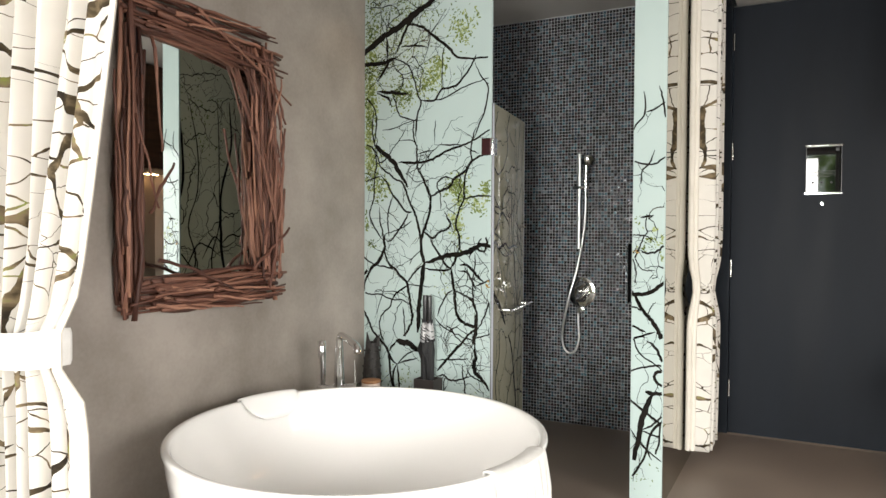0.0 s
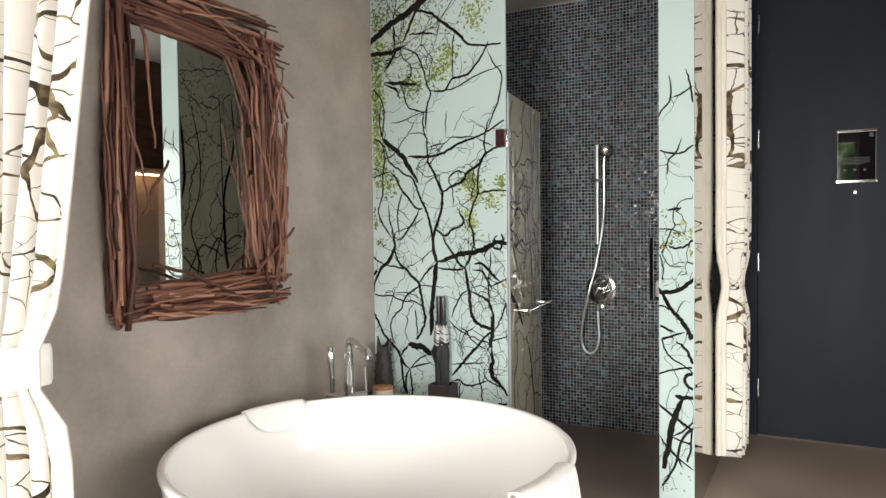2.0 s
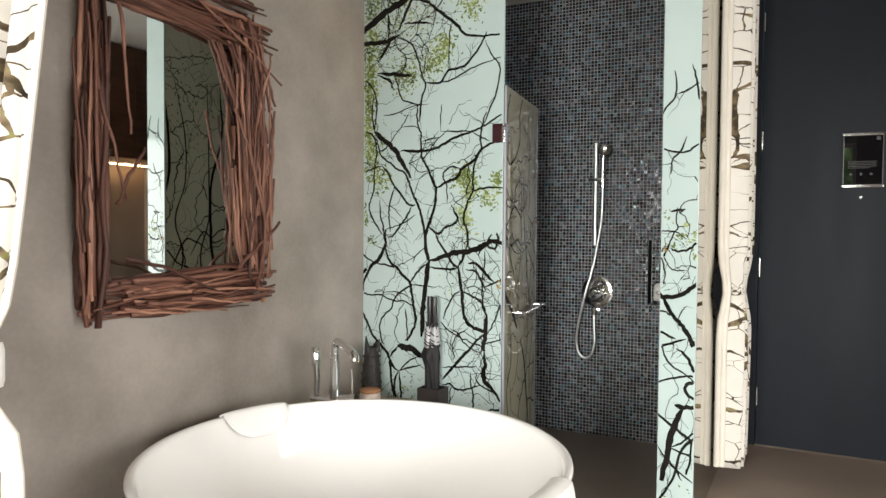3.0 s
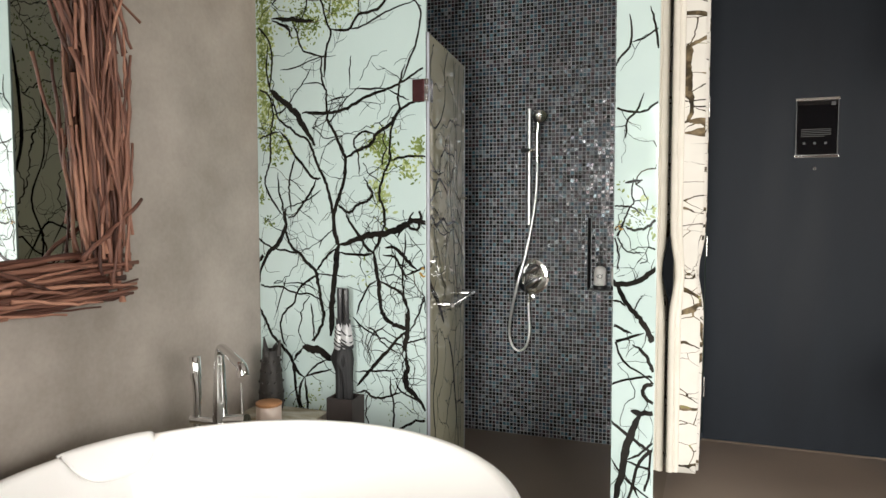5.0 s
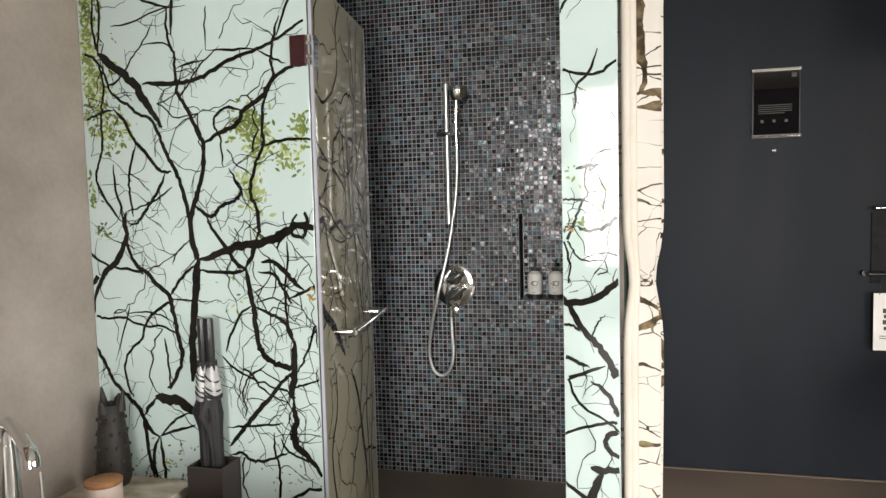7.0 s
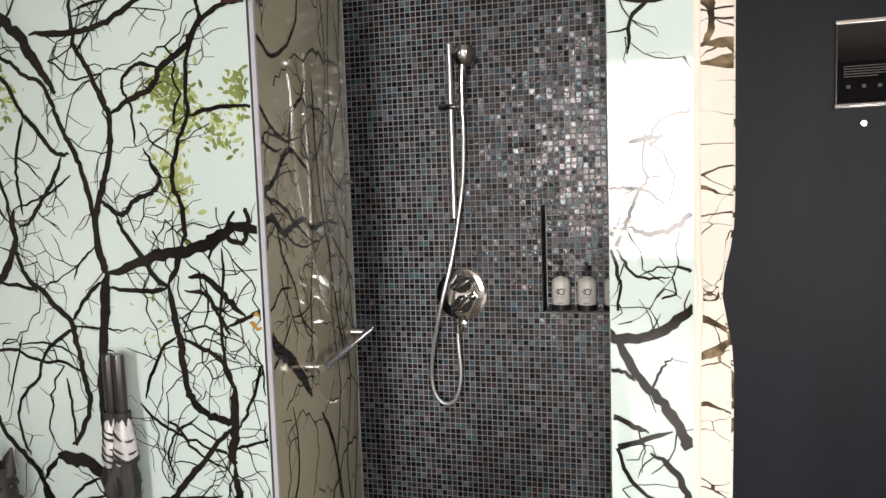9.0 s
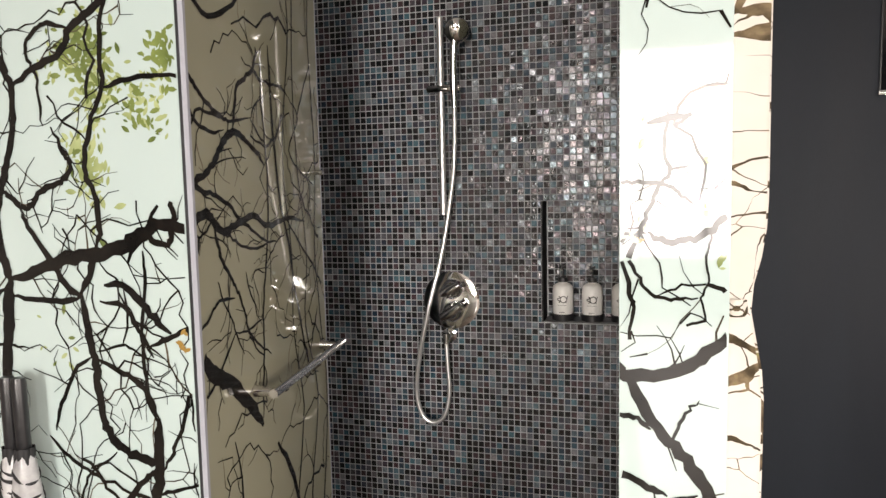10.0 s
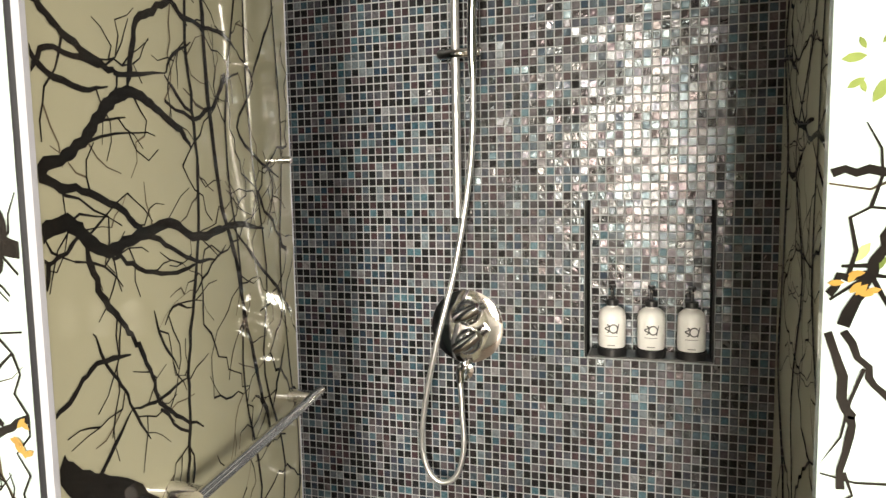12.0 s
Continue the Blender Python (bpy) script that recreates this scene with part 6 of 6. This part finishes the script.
# ---- shower fittings ----
def shower_rail():
    ob = thing("shower_rail", "chrome shower slide rail with hand shower and hose", "shower")
    x, y = -1.380, Y_TILE - 0.056
    part("rail", tube(bmesh.new(), [(x, y, 1.205), (x, y, 1.84)], 0.0105, 16), M_SATIN, ob, smooth=True)
    for z in (1.218, 1.828):
        part("wall_mount", tube(bmesh.new(), [(x, Y_TILE - 0.002, z), (x, Y_TILE - 0.012, z), (x, y, z)], [0.016, 0.013, 0.011], 14), M_CHROME, ob, smooth=True)
    part("slider", tube(bmesh.new(), [(x - 0.046, y, 1.614), (x - 0.042, y, 1.614), (x + 0.062, y - 0.004, 1.614), (x + 0.066, y - 0.004, 1.614)], [0.010, 0.013, 0.013, 0.010], 14), M_CHROME, ob, smooth=True)
    hs = part("hand_shower", tube(bmesh.new(), [(x + 0.050, y - 0.020, 1.55), (x + 0.049, y - 0.022, 1.62), (x + 0.050, y - 0.024, 1.70), (x + 0.056, y - 0.028, 1.765)], [0.0095, 0.0125, 0.0120, 0.0140], 14), M_CHROME, ob, smooth=True)
    c, d = Vector((x + 0.066, y - 0.030, 1.790)), Vector((0.25, -0.85, -0.35)).normalized()
    part("shower_head", tube(bmesh.new(), [c - d * 0.022, c - d * 0.014, c, c + d * 0.010, c + d * 0.014], [0.016, 0.032, 0.040, 0.040, 0.036], 28), M_CHROME, hs, smooth=True)
    part("spray_face", tube(bmesh.new(), [c + d * 0.0142, c + d * 0.020, c + d * 0.024, c + d * 0.0255], [0.0355, 0.029, 0.017, 0.003], 28), M_CHROME, hs, smooth=True)
    path = smooth_path([(x + 0.050, y - 0.020, 1.552), (x + 0.047, y - 0.018, 1.42), (x + 0.033, y - 0.012, 1.29), (x - 0.003, y - 0.020, 1.08), (x - 0.045, y - 0.045, 0.90),
                        (x - 0.088, y - 0.030, 0.72), (x - 0.104, y - 0.015, 0.60), (x - 0.088, y - 0.01, 0.525), (x - 0.052, y - 0.008, 0.498), (x - 0.012, y - 0.006, 0.522), (x + 0.008, y - 0.004, 0.60), (x + 0.004, y - 0.002, 0.70), (x + 0.0, y, 0.782)], 9)
    rad = [0.0068 + 0.0007 * (k % 2) for k in range(len(path))]
    part("hose", tube(bmesh.new(), path, rad, 10), M_SATIN, ob, "ribbed chrome hose", smooth=True)


def shower_valve():
    ob = thing("shower_mixer", "round chrome concealed shower mixer with two lever handles", "shower mixer")
    x, y, z = -1.372, Y_TILE - 0.001, 0.912
    d = Vector((0, -1, 0))
    at = lambda o, h, k: (x + o, y - h, z + k)
    part("wall_plate", tube(bmesh.new(), [at(0, 0.001, 0), at(0, 0.009, 0), at(0, 0.0125, 0), at(0, 0.0140, 0), at(0, 0.0145, 0)], [0.098, 0.098, 0.088, 0.060, 0.020], 56), M_CHROME, ob, smooth=True)
    for k, tilt in ((0.042, 0.030), (-0.036, 0.040)):
        h = part("handle_base", tube(bmesh.new(), [at(0.008, 0.013, k), at(0.008, 0.045, k), at(0.008, 0.054, k)], [0.034, 0.032, 0.022], 28), M_CHROME, ob, smooth=True)
        part("lever", tube(bmesh.new(), [at(-0.022, 0.056, k - tilt * 0.4), at(0.010, 0.060, k), at(0.046, 0.064, k + tilt * 0.7)], [0.015, 0.020, 0.014], 8), M_CHROME, h, smooth=True)
    el = part("hose_elbow", tube(bmesh.new(), [at(-0.008, 0.001, -0.120), at(-0.008, 0.010, -0.120), at(-0.008, 0.012, -0.120), at(-0.008, 0.052, -0.120)], [0.024, 0.024, 0.014, 0.013], 18), M_CHROME, ob, smooth=True)
    part("nut", tube(bmesh.new(), [at(-0.008, 0.052, -0.106), at(-0.008, 0.052, -0.140)], [0.013, 0.011], 14), M_CHROME, el, smooth=True)


NX0, NX1, NZ0, NZ1, ND = -1.066, -0.757, 0.846, 1.244, 0.085


def dispenser(cx):
    ob = thing("soap_dispenser", "white pump bottle with a round dark emblem in the niche", "pump bottle", "pump bottles in the niche")
    cy, z = Y_TILE + 0.012, NZ0 + 0.030
    part("bottle", lathe([(0.031, z), (0.0335, z + 0.004), (0.0335, z + 0.075), (0.031, z + 0.090), (0.022, z + 0.098), (0.014, z + 0.101), (0.014, z + 0.104)], cx, cy, 36), M_WHITE, ob, smooth=True)
    pump = part("pump", lathe([(0.015, z + 0.1045), (0.015, z + 0.118), (0.006, z + 0.120), (0.004, z + 0.121), (0.004, z + 0.148), (0.009, z + 0.149), (0.009, z + 0.156)], cx, cy, 20), M_BLACK, ob, "black pump top", smooth=True)
    part("nozzle", tube(bmesh.new(), [(cx, cy, z + 0.152), (cx, cy - 0.026, z + 0.150), (cx, cy - 0.030, z + 0.145)], 0.0035, 8), M_STEEL, pump, smooth=True)
    front = lambda a, k, lift=0.0004: (cx + (0.0335 + lift) * math.sin(a), cy - (0.0335 + lift) * math.cos(a), k)
    ring = [front(0.16 + 0.30 * math.cos(t), z + 0.050 + 0.0105 * math.sin(t)) for t in (6.2832 * k / 24 for k in range(25))]
    em = part("emblem", tube(bmesh.new(), ring, 0.0015, 6), M_TEXT, ob, "dark ring emblem")
    wave = [front(-0.30 + 0.16 * math.sin(t * 1.5), z + 0.040 + 0.020 * k / 16) for k, t in ((k, 6.2832 * k / 16) for k in range(17))]
    part("stroke", tube(bmesh.new(), wave, 0.0016, 6), M_TEXT, em)
    part("stroke", tube(bmesh.new(), [front(0.40, z + 0.038), front(0.56, z + 0.062)], 0.0012, 6), M_TEXT, em)
    part("text_line", tube(bmesh.new(), [front(-0.45 + 0.09 * k, z + 0.031) for k in range(11)], 0.0006, 4), M_TEXT, ob)
    part("text_line", tube(bmesh.new(), [front(-0.28 + 0.056 * k, z + 0.008) for k in range(11)], 0.0009, 4), M_TEXT, ob)


def niche_rack():
    ob = thing("bottle_rack", "black metal bottle rack in the niche", "rack")
    part("tray", boxed(NX0 + 0.012, NX1 - 0.004, Y_TILE - 0.020, Y_TILE + ND - 0.02, NZ0 + 0.0055, NZ0 + 0.0095, 0.001), M_BLACK, ob)
    for k in range(3):
        cx = -0.998 + 0.0945 * k
        part("cup", lathe([(0.036, NZ0 + 0.0100), (0.037, NZ0 + 0.029), (0.0345, NZ0 + 0.0285), (0.033, NZ0 + 0.014)], cx, Y_TILE + 0.012, 32), M_BLACK, ob, smooth=True)


shower_rail()
shower_valve()
niche_rack()
for k in range(3):
    dispenser(-0.998 + 0.0945 * k)

# ---- ceiling fittings ----
def downlight(cx, cy):
    ob = thing("downlight", "small recessed round ceiling downlight", "ceiling light", "downlights")
    part("rim", lathe([(0.045, CEIL - 0.006), (0.048, CEIL - 0.001), (0.036, CEIL - 0.001), (0.038, CEIL - 0.006)], cx, cy, 28), M_CHROME, ob, smooth=True)
    part("lens", lathe([(0.034, CEIL - 0.004), (0.033, CEIL - 0.002)], cx, cy, 24), M_LED, ob, "warm glowing lens")


downlight(-2.05, 3.22)
spot = new("downlight_beam", bpy.data.lights.new("downlight_beam", "SPOT"))
spot.data.energy, spot.data.color, spot.data.spot_size, spot.data.spot_blend, spot.data.shadow_soft_size = 5, (1, 0.72, 0.42), radians(95), 0.6, 0.03
spot.matrix_world = look((-2.05, 3.22, CEIL - 0.012), (-2.05, 3.22, 0))

# ---- mosaic wall ----
PITCH, CHIP = 0.0211, 0.0185
mosaic = tagged(new("wall_mosaic"), "dark iridescent glass mosaic shower wall", "wall", kind="structure")
bm = bmesh.new()
GX0, GX1 = -2.20, X_SIDE - 0.002
for b in ((GX0, NX0, 0, CEIL), (NX1, GX1, 0, CEIL), (NX0, NX1, 0, NZ0), (NX0, NX1, NZ1, CEIL)):
    box(bm, b[0], b[1], Y_TILE, Y_TILE + 0.026, b[2], b[3])
part("grout", bm, M_GROUT, mosaic)
bm = bmesh.new()
box(bm, NX0 - 0.02, NX1 + 0.02, Y_TILE + ND, Y_TILE + ND + 0.02, NZ0 - 0.02, NZ1 + 0.02)
part("niche_back", bm, M_GROUT, mosaic)
part("niche_lining", boxed(NX0 + 0.0005, NX0 + 0.006, Y_TILE - 0.002, Y_TILE + ND - 0.0005, NZ0 + 0.0005, NZ1 - 0.0005), M_SLATE, mosaic, "dark slate niche side")
part("niche_lining", boxed(NX1 - 0.006, NX1 - 0.0005, Y_TILE + 0.004, Y_TILE + ND - 0.0005, NZ0 + 0.0005, NZ1 - 0.0005), M_SLATE, mosaic, "dark slate niche side")
structure("wall_shower_west", boxed(GX0 - 0.05, GX0 - 0.002, Y_MURAL + 0.016, Y_TILE + 0.026, 0, CEIL), M_GROUT, "grey inner wall of the shower", "wall")
g = random.Random(77)


def chip_points(cx, y, cz, wide=CHIP):
    """Eight corners of one chip: a face with softened edges, tipped a little at random."""
    a, b = g.gauss(0, 0.036), g.gauss(0, 0.036)
    h, t = CHIP / 2, 0.0026
    out = []
    for s, d in ((h, 0.0), (h - 0.0011, t)):
        for sx, sz in ((-1, -1), (1, -1), (1, 1), (-1, 1)):
            out.append((cx + sx * (s - h + wide / 2), y - d - (a * sx + b * sz) * h * (d > 0) - 0.0001, cz + sz * s))
    return out


FACES = [(7, 6, 5, 4), (0, 1, 5, 4), (1, 2, 6, 5), (2, 3, 7, 6), (3, 0, 4, 7)]
verts, faces, single = [], [], []
nx, nz = int((GX1 - GX0) / PITCH), int(CEIL / PITCH)
for iz in range(nz):
    for ix in range(nx):
        cx, cz = GX1 - (ix + 0.5) * PITCH, (iz + 0.5) * PITCH
        y = Y_TILE
        spans = [(cx - CHIP / 2, cx + CHIP / 2, y)]
        if NZ0 < cz < NZ1:                               # chips are cut at the sides of the niche
            x0, x1 = spans[0][:2]
            spans = [(x0, min(x1, NX0 - 0.0012), y), (max(x0, NX0 + 0.007), min(x1, NX1 - 0.003), Y_TILE + ND), (max(x0, NX1 + 0.0012), x1, y)]
            spans = [c for c in spans if c[1] - c[0] > 0.004]
        if -1.07 < cx < -0.75 and 1.25 < cz < 1.68 and len(single) < 300:
            single.append((cx, cz))
            continue
        for x0, x1, y in spans:
            k = len(verts)
            verts += chip_points((x0 + x1) / 2, y, cz, x1 - x0)
            faces += [tuple(k + i for i in f) for f in FACES]
me = bpy.data.meshes.new("mosaic_chips")
me.from_pydata(verts, [], faces)
me.materials.append(M_TILE)
rest = new("mosaic_chips", me)
rest.parent = mosaic
tagged(rest, "small glass mosaic chips", kind="stuff")
variants = []
for k in range(12):
    me = bpy.data.meshes.new("tile")
    me.from_pydata(chip_points(0, 0, 0), [], FACES)
    me.materials.append(M_TILE)
    variants.append(me)
for cx, cz in single:
    t = new("tile", g.choice(variants))
    t.parent = mosaic
    t.location = (cx, Y_TILE, cz)
